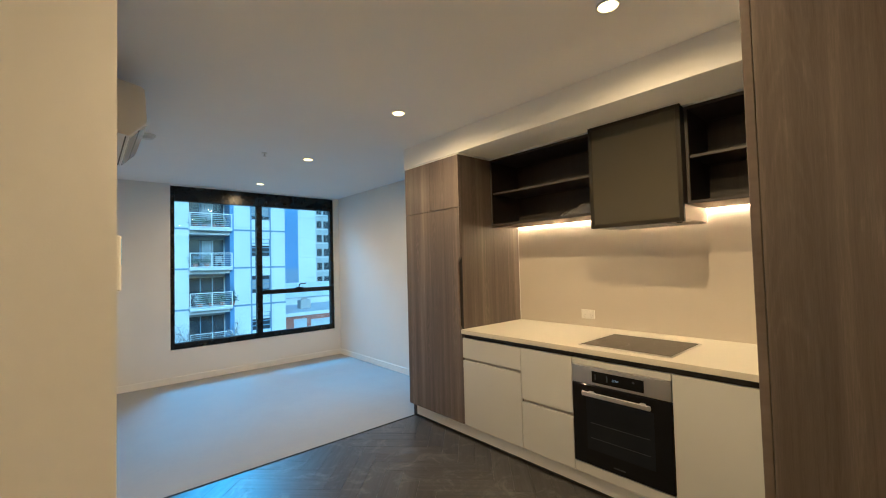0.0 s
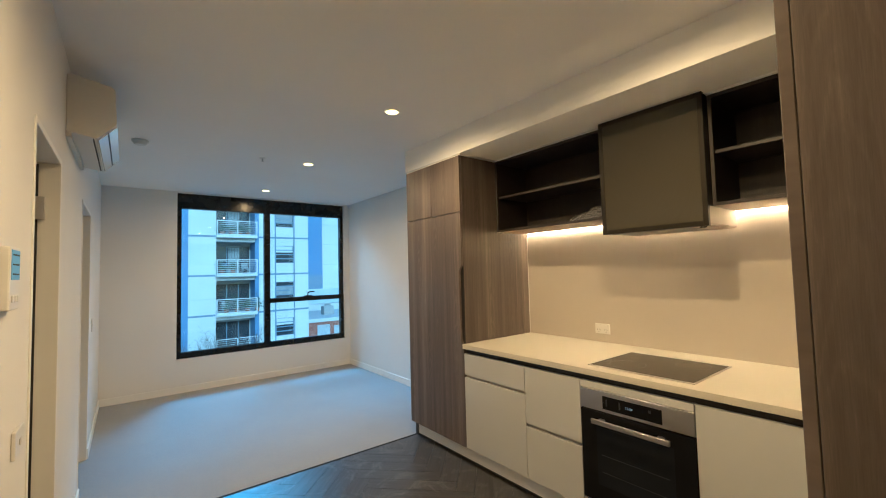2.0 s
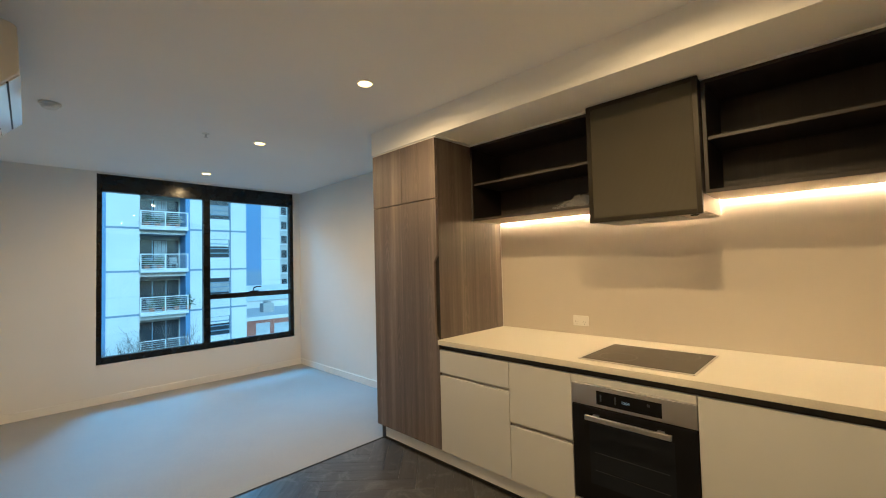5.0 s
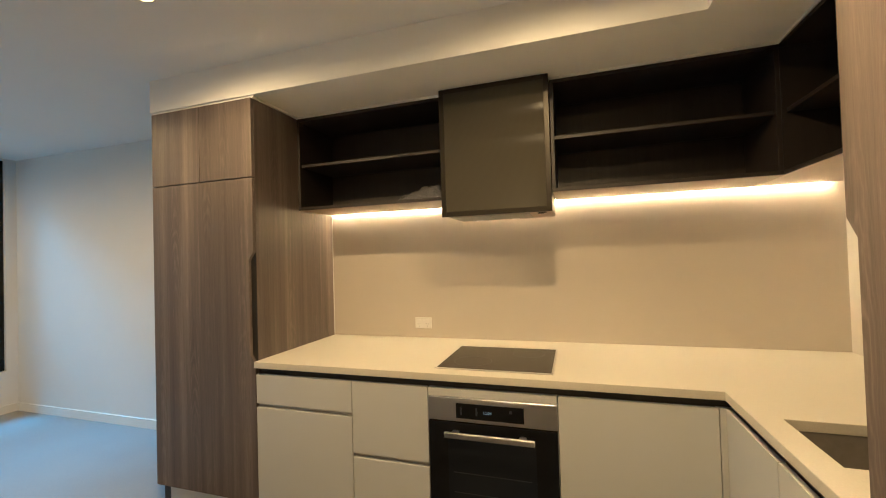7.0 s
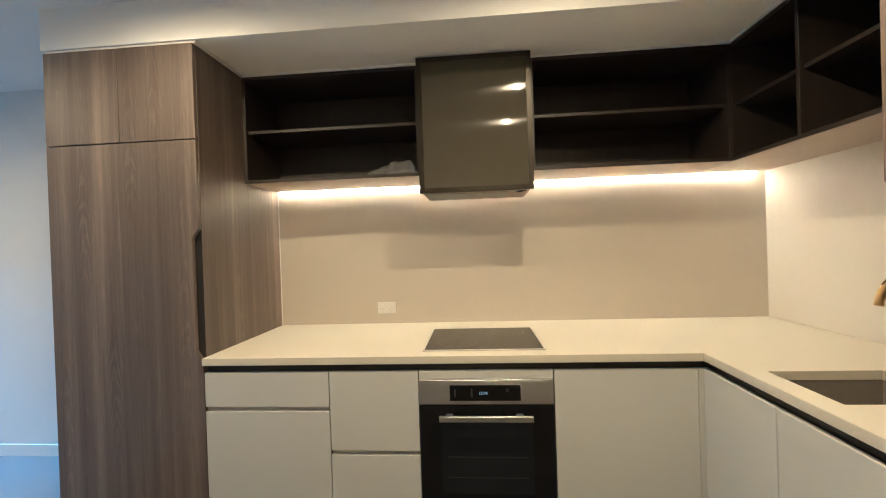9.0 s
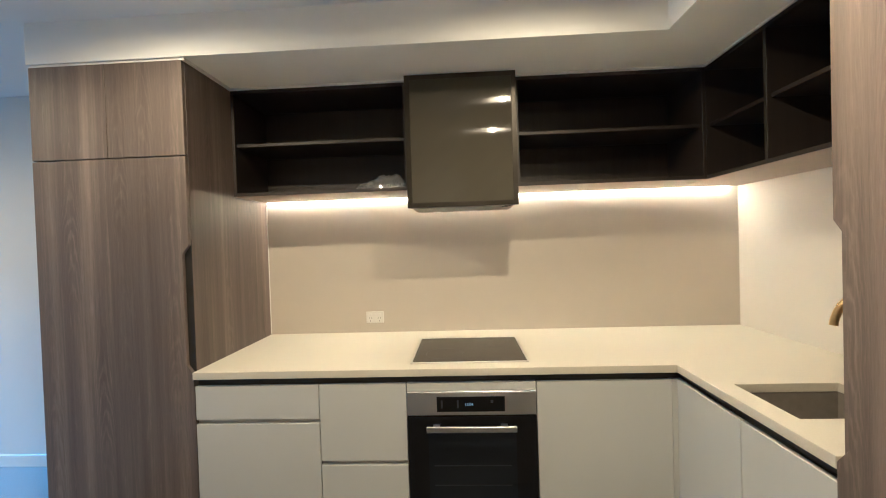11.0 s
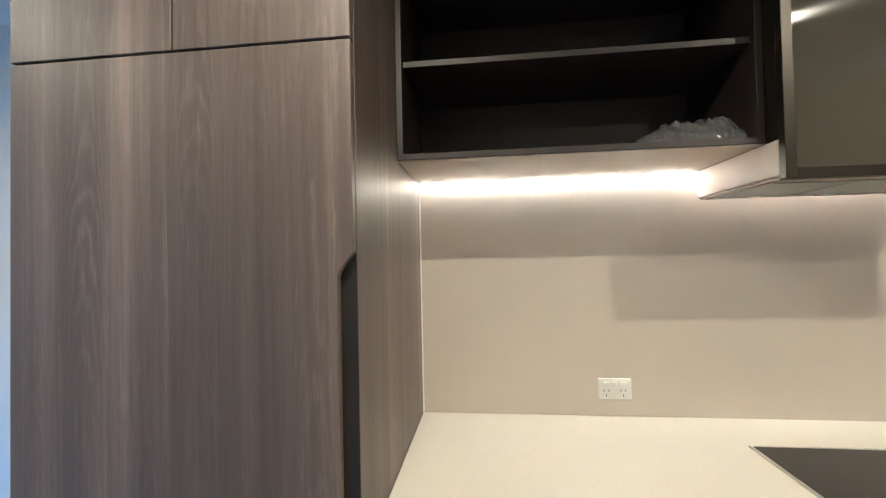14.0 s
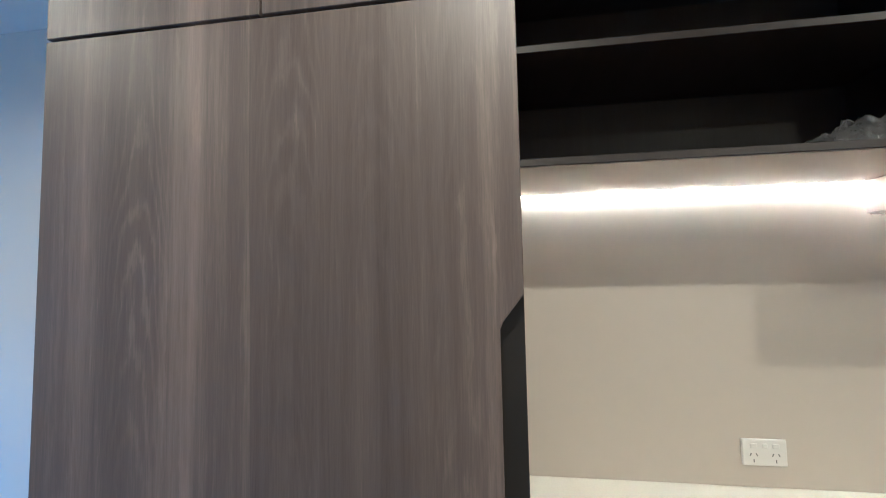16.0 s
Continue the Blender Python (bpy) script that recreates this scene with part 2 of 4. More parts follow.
SLOT = material("dark slot", (0.02, 0.02, 0.02), 0.6)
SINKM = mottled("grey composite sink", (0.16, 0.145, 0.12), (0.19, 0.17, 0.145), 40, 0.4, 0.06, 500)

STEEL = material("brushed steel", (0.62, 0.60, 0.575), 0.3, 1.0)
_v = coords(STEEL, (1, 2.0, 420))
_n = node(STEEL, "ShaderNodeTexNoise", Scale=1.0, Detail=3.0)
link(STEEL, _v, _n.inputs["Vector"])
_r = node(STEEL, "ShaderNodeMapRange", To_Min=0.24, To_Max=0.42)
link(STEEL, _n.outputs["Fac"], _r.inputs["Value"])
link(STEEL, _r.outputs["Result"], bsdf(STEEL).inputs["Roughness"])
bsdf(STEEL).inputs["Anisotropic"].default_value = 0.6
bump(STEEL, _n.outputs["Fac"], 0.05, 0.0005)

# the hood's front: tinted glass over a fine ribbed mesh
HOODGLASS = material("ribbed smoked glass", (0.062, 0.056, 0.040), 0.10, 0.0, 0.12)
bsdf(HOODGLASS).inputs["Anisotropic"].default_value = 1.0
bsdf(HOODGLASS).inputs["Coat Weight"].default_value = 0.5
bsdf(HOODGLASS).inputs["Coat Roughness"].default_value = 0.03
_v = coords(HOODGLASS, (0, 0, 1))
_w = node(HOODGLASS, "ShaderNodeTexWave", Scale=62.0)
_w.bands_direction = "Z"
link(HOODGLASS, _v, _w.inputs["Vector"])
link(HOODGLASS, ramp(HOODGLASS, _w.outputs["Fac"], [(0.2, (0.061, 0.055, 0.039)), (0.8, (0.070, 0.064, 0.045))]), bsdf(HOODGLASS).inputs["Base Color"])

CARPET = material("pale grey loop carpet", (0.4, 0.37, 0.34), 0.95, 0.0, 0.1)
_v = coords(CARPET)
_n = node(CARPET, "ShaderNodeTexNoise", Scale=3.0, Detail=4.0)
_f = node(CARPET, "ShaderNodeTexVoronoi", Scale=240.0)
for _t in (_n, _f):
    link(CARPET, _v, _t.inputs["Vector"])
_m = node(CARPET, "ShaderNodeMix")
_m.data_type = "RGBA"
_m.inputs["Factor"].default_value = 0.45
link(CARPET, ramp(CARPET, _n.outputs["Fac"], [(0.3, (0.375, 0.375, 0.38)), (0.7, (0.405, 0.405, 0.41))]), _m.inputs[6])
link(CARPET, ramp(CARPET, _f.outputs["Distance"], [(0.0, (0.46, 0.46, 0.46)), (0.6, (0.25, 0.25, 0.255))]), _m.inputs[7])
link(CARPET, _m.outputs[2], bsdf(CARPET).inputs["Base Color"])
bump(CARPET, _f.outputs["Distance"], 0.6, 0.004)

PLANK = material("dark grey oak plank", (0.05, 0.048, 0.046), 0.38)
_i = node(PLANK, "ShaderNodeObjectInfo")
_v = coords(PLANK, (3, 46, 1))
_off = node(PLANK, "ShaderNodeVectorMath")
_off.operation = "ADD"
link(PLANK, _v, _off.inputs[0])
_sc = node(PLANK, "ShaderNodeMath")
_sc.operation = "MULTIPLY"
_sc.inputs[1].default_value = 40.0
link(PLANK, _i.outputs["Random"], _sc.inputs[0])
link(PLANK, _sc.outputs[0], _off.inputs[1])
_n = node(PLANK, "ShaderNodeTexNoise", Scale=1.0, Detail=6.0, Roughness=0.6)
link(PLANK, _off.outputs[0], _n.inputs["Vector"])
_tone = node(PLANK, "ShaderNodeMath")
_tone.operation = "MULTIPLY_ADD"
_tone.inputs[1].default_value = 0.11
link(PLANK, _i.outputs["Random"], _tone.inputs[0])
link(PLANK, _n.outputs["Fac"], _tone.inputs[2])
_base = ramp(PLANK, _tone.outputs[0], [(0.30, (0.026, 0.025, 0.025)), (0.60, (0.047, 0.045, 0.044)), (0.95, (0.080, 0.077, 0.074))])
_d = node(PLANK, "ShaderNodeTexNoise", Scale=4.2, Detail=10.0, Roughness=0.78, Distortion=1.6)
_g = node(PLANK, "ShaderNodeNewGeometry")
link(PLANK, _g.outputs["Position"], _d.inputs["Vector"])
_dust = node(PLANK, "ShaderNodeMapRange", From_Min=0.51, From_Max=0.72, To_Min=0.0, To_Max=0.62)
link(PLANK, _d.outputs["Fac"], _dust.inputs["Value"])
_m = node(PLANK, "ShaderNodeMix")
_m.data_type = "RGBA"
link(PLANK, _dust.outputs["Result"], _m.inputs["Factor"])
link(PLANK, _base, _m.inputs[6])
_m.inputs[7].default_value = (0.22, 0.215, 0.21, 1)
link(PLANK, _m.outputs[2], bsdf(PLANK).inputs["Base Color"])
_rr = node(PLANK, "ShaderNodeMapRange", To_Min=0.20, To_Max=0.46)
link(PLANK, _d.outputs["Fac"], _rr.inputs["Value"])
link(PLANK, _rr.outputs["Result"], bsdf(PLANK).inputs["Roughness"])
bump(PLANK, _n.outputs["Fac"], 0.2, 0.001)


def glow(name, colour, strength):
    m = material(name, colour, 0.5)
    bsdf(m).inputs["Emission Color"].default_value = (*colour, 1)
    bsdf(m).inputs["Emission Strength"].default_value = strength
    return m


# pale tan; on the hood skirt it paints strong light on brown wood
UNDER = mottled("pale tan underside and hood skirt", (0.40, 0.335, 0.285), (0.45, 0.38, 0.325), 6, 0.5, 0.03, 300)
LENS = glow("lit downlight lens", (1.0, 0.64, 0.17), LENS_GLOW)
LED = glow("lit LED tape", (1.0, 0.66, 0.30), LED_GLOW)
DIGITS = glow("clock digits", (0.40, 0.62, 0.85), 0.03)
# faint blue glow added to the intercom's glossy film-covered plate
PLATE_GLOW = glow("intercom plate glow", (0.14, 0.38, 0.62), 0.035)


def pane_material(name, tint, ior=1.45):
    m = bpy.data.materials.new(name)
    m.use_nodes = True
    t = m.node_tree
    t.nodes.clear()
    out = t.nodes.new("ShaderNodeOutputMaterial")
    mix = t.nodes.new("ShaderNodeMixShader")
    clear = t.nodes.new("ShaderNodeBsdfTransparent")
    clear.inputs[0].default_value = (*tint, 1)
    gloss = t.nodes.new("ShaderNodeBsdfGlossy")
    gloss.inputs["Roughness"].default_value = 0.01
    fres = t.nodes.new("ShaderNodeFresnel")
    fres.inputs[0].default_value = ior
    for a, b in ((fres.outputs[0], mix.inputs[0]), (clear.outputs[0], mix.inputs[1]), (gloss.outputs[0], mix.inputs[2]), (mix.outputs[0], out.inputs[0])):
        t.links.new(a, b)
    return m


# the blue tint puts the daylight's cool cast into the glass
GLASS = pane_material("window glass", (0.66, 0.90, 1.0))
FILM = pane_material("clear plastic film", (0.95, 0.95, 0.95), 2.1)
_haze = FILM.node_tree.nodes.new("ShaderNodeBsdfDiffuse")
_haze.inputs[0].default_value = (0.70, 0.70, 0.70, 1)
_both = FILM.node_tree.nodes.new("ShaderNodeMixShader")
_both.inputs[0].default_value = 0.10
_out = next(n for n in FILM.node_tree.nodes if n.bl_idname == "ShaderNodeOutputMaterial")
_clear = _out.inputs[0].links[0].from_node
FILM.node_tree.links.new(_clear.outputs[0], _both.inputs[1])
FILM.node_tree.links.new(_haze.outputs[0], _both.inputs[2])
FILM.node_tree.links.new(_both.outputs[0], _out.inputs[0])
next(n for n in FILM.node_tree.nodes if n.bl_idname == "ShaderNodeBsdfAnisotropic").inputs["Roughness"].default_value = 0.08

# ---- setting: walls, ceiling, floor ----
T = 0.12


def setting(name, bm, mat, label, category, parent=None):
    return tagged(part(name, bm, mat, parent), label, category, kind="structure")


D1, D2, DOORTOP = (1.772, 2.458), (3.61, 4.41), 2.015
bm = bmesh.new()
for y0, y1, z0 in ((1.0, D1[0], 0), (D1[0], D1[1], DOORTOP), (D1[1], D2[0], 0), (D2[0], D2[1], DOORTOP), (D2[1], ROOM_N, 0)):
    box(ROOM_W - T, y0, z0, ROOM_W, y1, CEIL, bm=bm)
setting("wall_west", bm, WALL, "off-white painted plaster wall with two door openings", "wall")
WX0, WX1, WZ0, WZ1 = 0.545, 2.81, 0.425, 2.548
bm = bmesh.new()
for x0, x1, z0, z1 in ((-2.6, WX0, 0, CEIL), (WX1, ROOM_E + T, 0, CEIL), (WX0, WX1, 0, WZ0), (WX0, WX1, WZ1, CEIL)):
    box(x0, ROOM_N, z0, x1, ROOM_N + 0.2, z1, bm=bm)
setting("wall_north", bm, WALL, "off-white painted wall around the wide window", "wall")
setting("wall_east", box(ROOM_E, -0.84, 0, ROOM_E + T, ROOM_N, CEIL), WALL, "off-white painted plaster wall beside the window", "wall")
setting("wall_south", box(-3.0, -0.84, 0, ROOM_E, -0.72, CEIL), WALL, "off-white painted wall behind the kitchen return", "wall")
setting("wall_entry", box(-3.0, 1.0, 0, ROOM_W - T, 1.0 + T, CEIL), WALL, "off-white painted wall of the entry passage", "wall")
setting("wall_end", box(-3.12, -0.84, 0, -3.0, 1.12, CEIL), WALL, "off-white painted wall closing the entry passage", "wall")
setting("wall_bath", box(-2.6, 3.0, 0, ROOM_W - T, 3.1, CEIL), WALL, "off-white painted wall between the side rooms", "wall")
setting("wall_side_rooms", box(-2.72, 1.12, 0, -2.6, ROOM_N + 0.2, CEIL), WALL, "off-white painted wall of the side rooms", "wall")
setting("ceiling", box(-3.12, -0.84, CEIL, ROOM_E + T, ROOM_N + 0.2, CEIL + 0.15), CEILING, "matt white painted plasterboard ceiling", "ceiling")
BULK = 2.37
bm = box(2.066, 0.095, BULK, ROOM_E, 3.055, CEIL)
box(0.89, -0.72, BULK, ROOM_E, 0.095, CEIL, bm=bm)
setting("bulkhead", bm, CEILING, "white plasterboard bulkhead over the kitchen cabinets", "bulkhead")
# thin shadow-line trim between bulkhead and cabinets
bm = box(2.076, 2.302, 2.3575, 2.20, 3.05, BULK - 0.0005)
box(2.076, 2.288, 2.3575, 2.50, 2.302, BULK - 0.0005, bm=bm)
box(2.459, -0.283, 2.3575, 2.50, 2.288, BULK - 0.0005, bm=bm)
box(1.296, -0.32, 2.3575, 2.50, -0.283, BULK - 0.0005, bm=bm)
setting("trim", bm, TRIM, "thin white scribe strip above the cabinets", "trim")
setting("floor", box(-3.12, -0.84, -0.2, ROOM_E + T, ROOM_N + 0.2, -0.012), SLOT, "dark floor base under the planks and carpet", "floor")
CARPET_Y = 3.045
bm = box(ROOM_W - T, CARPET_Y, -0.012, ROOM_E, ROOM_N, 0.004)
box(-2.6, 3.1, -0.012, ROOM_W - T, ROOM_N, 0.004, bm=bm)
setting("carpet", bm, CARPET, "pale grey loop-pile carpet of the living room", "carpet")
setting("carpet_trim", prism([(CARPET_Y - 0.016, -0.012), (CARPET_Y + 0.003, -0.012), (CARPET_Y + 0.003, 0.0035), (CARPET_Y - 0.004, 0.004), (CARPET_Y - 0.016, 0.002)], "x", ROOM_W, 2.12), EDGING, "thin dark metal edging between carpet and planks", "trim")


def skirting(name, x0, y0, x1, y1):
    setting(name, box(x0, y0, 0.0, x1, y1, 0.085, 0.003), TRIM, "white painted square skirting board", "skirting")


SK = 0.013
skirting("baseboard_north", ROOM_W + SK, ROOM_N - SK, ROOM_E - SK, ROOM_N - 0.0005)
skirting("baseboard_east", ROOM_E - SK, 3.06, ROOM_E - 0.0005, ROOM_N - 0.0005)
for y0, y1 in ((1.0, D1[0] - 0.03), (D1[1] + 0.03, D2[0]), (D2[1], ROOM_N - SK)):
    skirting("baseboard_west", ROOM_W + 0.0005, y0, ROOM_W + SK, y1)
skirting("baseboard_entry", -3.0, 1.0 - SK, ROOM_W, 0.9995)
skirting("baseboard_south", -3.0, -0.7195, 0.90, -0.72 + SK)

# ---- window ----
win = setting("window_1", box(WX0, 6.112, WZ0, WX0 + 0.05, 6.185, WZ1, 0.003), FRAME, "wide black aluminium window with a fixed and an awning pane", "window")
MX0, MX1, TZ0, TZ1, GLZ0, GLZ1 = 1.605, 1.685, 1.055, 1.12, 0.50, 2.352
for x0, z0, x1, z1 in ((WX1 - 0.055, WZ0, WX1, WZ1), (WX0 + 0.05, WZ0, MX0, GLZ0), (MX1, WZ0, WX1 - 0.055, GLZ0), (MX0, WZ0, MX1, GLZ1)):
    part("window_frame", box(x0, 6.114, z0, x1, 6.183, z1, 0.003), FRAME, win)
part("head_panel", box(WX0 + 0.05, 6.104, GLZ1, MX0 + 0.03, 6.18, WZ1, 0.003), FRAME, win, "glossy black head panel above the glass")
part("head_panel", box(MX0 + 0.034, 6.104, GLZ1, WX1 - 0.055, 6.18, WZ1, 0.003), FRAME, win, "glossy black head panel above the glass")
part("transom", box(MX1, 6.110, TZ0, WX1 - 0.055, 6.178, TZ1, 0.003), FRAME, win)
for x0, x1, z0, z1 in ((WX0 + 0.05, MX0, GLZ0, GLZ1), (MX1, WX1 - 0.055, GLZ0, TZ0), (MX1, WX1 - 0.055, TZ1, GLZ1)):
    pane = part("pane", box(x0, 6.150, z0, x1, 6.156, z1), GLASS, win, "blue-tinted glass pane reflecting the room lights")
    pane.visible_shadow = False
hx = 2.19
handle = part("window_handle", box(hx - 0.02, 6.094, TZ1, hx + 0.10, 6.112, TZ1 + 0.016, 0.003), FRAME, win, "black winder handle on the transom")
part("handle_arm", tube([(hx + 0.03, 6.094, TZ1 + 0.016), (hx + 0.03, 6.085, TZ1 + 0.055), (hx + 0.06, 6.08, TZ1 + 0.07), (hx + 0.13, 6.08, TZ1 + 0.07)], 0.008), FRAME, handle)
part("window_sill", box(WX0, ROOM_N - 0.004, WZ0 - 0.018, WX1, 6.112, WZ0, 0.002), TRIM, win, "white painted sill board")

# ---- door openings in the west wall ----
for (y0, y1), label in ((D1, "white painted jamb of the open bathroom doorway"), (D2, "white painted jamb of the bedroom doorway")):
    name = "door_1" if y0 < 3 else "door_2"
    jamb = setting(name, box(ROOM_W - T - 0.004, y0 - 0.002, 0, ROOM_W + 0.004, y0 + 0.022, DOORTOP, 0.002), DOORPAINT, label, "door frame")
    part("jamb", box(ROOM_W - T - 0.004, y1 - 0.022, 0, ROOM_W + 0.004, y1 + 0.002, DOORTOP, 0.002), DOORPAINT, jamb)
    part("head", box(ROOM_W - T - 0.004, y0 + 0.022, DOORTOP - 0.022, ROOM_W + 0.004, y1 - 0.022, DOORTOP + 0.002, 0.002), DOORPAINT, jamb)
    if name == "door_1":
        # dark strip painted in for the shadow between leaf and jamb
        part("gap_shadow", box(ROOM_W - 0.089, 2.4275, 0.005, ROOM_W - 0.070, 2.4355, 1.985), SLOT, jamb, "dark strip for the shadow gap behind the open leaf")
        leaf = part("door_leaf", box(-0.92, 2.366, 0.008, ROOM_W - 0.085, 2.402, 1.985, 0.003), DOORPAINT, jamb, "white painted door leaf standing open")
        for z in (1.787, 0.25):
            h = part("hinge", box(ROOM_W - 0.090, 2.404, z - 0.05, ROOM_W - 0.046, 2.4355, z + 0.05, 0.001), STEEL, jamb, "satin steel butt hinge")
            part("hinge_pin", disc(ROOM_W - 0.088, 2.408, z, 0.007, 0.104), STEEL, h)
    else:
        plate = part("strike_plate", box(ROOM_W - 0.105, y1 - 0.0245, 1.00, ROOM_W - 0.055, y1 - 0.0215, 1.075, 0.001), STEEL, jamb, "steel strike plate")
        part("latch_hole", box(ROOM_W - 0.092, y1 - 0.0262, 1.02, ROOM_W - 0.068, y1 - 0.0246, 1.055), SLOT, plate)

# ---- kitchen ----
GAP = 0.0022


def thing(name, place, label, category, group=""):
    return tagged(empty(name, place), label, category, group)


def front(name, y0, y1, z0, z1, parent, mat=WHITE, x=FRONT, label=""):
    """A cabinet front that faces west."""
    return part(name, box(x, y0 + GAP, z0, x + 0.019, y1 - GAP, z1, 0.0015), mat, parent, label)


CAB0, CAB1, KICK = 2.092, 2.84, 0.13       # carcass front, back, foot
TOPF = 0.830

# tall cabinet with a notched door
Y0, Y1 = TALL, 3.05
tall = thing("tall_cabinet", (2.45, 2.675, 0), "tall brown oak laminate cabinet, doors closed, beside the worktop", "cabinet")
part("side_panel", box(2.092, Y0, 0.128, SPLASH, Y0 + 0.019, 2.357, 0.001), OAKX, tall)
part("side_panel", box(2.092, Y1 - 0.019, 0.128, ROOM_E - 0.001, Y1, 2.357, 0.001), OAKX, tall)
part("carcass", box(2.14, Y0 + 0.020, 0.13, 2.84, Y1 - 0.020, 2.35), BLACK, tall)
CUT0, CUT1, CUTD = 0.888, 1.497, 0.033
door = prism([(Y0 + 0.001, 0.128), (Y1 - 0.001, 0.128), (Y1 - 0.001, 1.9115), (Y0 + 0.001, 1.9115), (Y0 + 0.001, CUT1), (Y0 + CUTD - 0.004, CUT1 - 0.036), (Y0 + CUTD, CUT1 - 0.046), (Y0 + CUTD, CUT0 + 0.046), (Y0 + CUTD - 0.004, CUT0 + 0.036), (Y0 + 0.001, CUT0)], "x", FRONT, FRONT + 0.0195, 0.0012)
part("door", door, OAK, tall, "tall oak laminate door with a notched finger pull")
part("foot_panel", box(2.118, 3.001, 0.0, ROOM_E - 0.001, Y1 - 0.001, 0.1275), BLACK, tall, "dark foot panel at the end of the plinth")
# black strip over the wood panel edge, coloured as the notch's shade
part("notch_backing", box(2.0898, Y0 + 0.0005, 0.87, 2.0918, Y0 + 0.07, 1.52), BLACK, tall, "black strip that puts shade on the panel edge behind the notch")
part("upper_door", box(FRONT, Y0 + 0.001, 1.9165, FRONT + 0.0195, 2.675 - GAP, 2.357, 0.0012), OAK, tall)
part("upper_door", box(FRONT, 2.675 + GAP, 1.9165, FRONT + 0.0195, Y1 - 0.001, 2.357, 0.0012), OAK, tall)

# pantry cabinet at the end of the return
PX0, PX1, PY = 0.895, 1.295, 0.096
pantry = thing("pantry_cabinet", (1.1, -0.3, 0), "tall brown oak laminate pantry, door closed, ending the return", "cabinet")
part("side_panel", box(PX0, -0.718, 0.0, PX0 + 0.019, PY - 0.021, 2.366, 0.001), OAK, pantry)
part("side_panel", box(PX1 - 0.019, -0.718, 0.0, PX1, PY - 0.021, 2.366, 0.001), OAK, pantry)
part("carcass", box(PX0 + 0.020, -0.71, 0.13, PX1 - 0.020, PY - 0.06, 2.36), BLACK, pantry)
pd = prism([(PX0 + 0.001, 0.128), (PX1 - 0.001, 0.128), (PX1 - 0.001, CUT0), (PX1 - CUTD, CUT0 + 0.042), (PX1 - CUTD, CUT1 - 0.042), (PX1 - 0.001, CUT1), (PX1 - 0.001, 2.366), (PX0 + 0.001, 2.366)], "y", PY - 0.0195, PY, 0.0012)
part("door", pd, OAKX, pantry, "tall oak laminate door with a notched finger pull")
part("notch_backing", box(PX1 - 0.06, PY - 0.0595, 0.86, PX1 - 0.0195, PY - 0.0205, 1.53), BLACK, pantry)
part("kickboard", box(PX0 + 0.02, PY - 0.05, 0.0, PX1 - 0.02, PY - 0.035, 0.127), TRIM, pantry)

# base cabinets
c = thing("drawer_cabinet", (2.45, 2.0, 0), "white satin base cabinet with a drawer over a door", "cabinet", "base cabinets")
part("carcass", box(CAB0, 1.709, KICK, CAB1, 2.299, 0.8285), BLACK, c)
front("drawer_front", 1.708, 2.30, 0.672, TOPF, c)
front("door", 1.708, 2.30, 0.128, 0.651, c)
part("grip_rail", box(FRONT + 0.0192, 1.7095, 0.640, FRONT + 0.0216, 2.2985, 0.685), GRIP, c, "recessed champagne grip rail")
c = thing("drawer_cabinet", (2.45, 1.5, 0), "narrow white satin base cabinet with two deep drawers", "cabinet", "base cabinets")
part("carcass", box(CAB0, 1.3015, KICK, CAB1, 1.7065, 0.8285), BLACK, c)
front("drawer_front", 1.30, 1.708, 0.475, TOPF, c)
front("drawer_front", 1.30, 1.708, 0.128, 0.454, c)
part("grip_rail", box(FRONT + 0.0192, 1.302, 0.442, FRONT + 0.0216, 1.7065, 0.488), GRIP, c, "recessed champagne grip rail")
c = thing("oven_cabinet", (2.45, 1.0, 0), "white satin oven housing under the hob", "cabinet", "base cabinets")
part("side_panel", box(CAB0, 1.282, KICK, CAB1, 1.2985, 0.8285), WHITE, c)
part("side_panel", box(CAB0, 0.7115, KICK, CAB1, 0.728, 0.8285), WHITE, c)
part("base_panel", box(CAB0, 0.7285, KICK, CAB1, 1.2815, 0.185), WHITE, c)
front("filler", 0.710, 1.30, 0.7925, TOPF, c)
front("lower_panel", 0.710, 1.30, 0.128, 0.190, c)
c = thing("base_cabinet", (2.45, 0.4, 0), "wide white satin base cabinet with one plain door", "cabinet", "base cabinets")
part("carcass", box(CAB0, 0.118, KICK, CAB1, 0.7085, 0.8285), BLACK, c)
front("door", 0.112, 0.710, 0.128, TOPF, c)
c = thing("sink_cabinet", (1.7, -0.3, 0), "white satin sink cabinet with plain doors", "cabinet", "base cabinets")
part("carcass", box(PX1 + 0.001, -0.715, KICK, 2.06, 0.068, 0.62), BLACK, c)
part("corner_post", box(FRONT + 0.004, 0.072, 0.128, FRONT + 0.022, 0.111, TOPF, 0.001), WHITE, c)
part("door", box(1.66 + GAP, 0.071, 0.128, FRONT, 0.090, TOPF, 0.0015), WHITE, c)
part("door", box(PX1 + GAP, 0.071, 0.128, 1.66 - GAP, 0.090, TOPF, 0.0015), WHITE, c)
kick = setting("kickboard", prism([(2.118, 3.0), (2.118, 0.03), (PX1, 0.03), (PX1, 0.018), (2.130, 0.018), (2.130, 3.0)], "z", 0.022, 0.127), TRIM, "pale kickboard under the base cabinets", "kickboard")
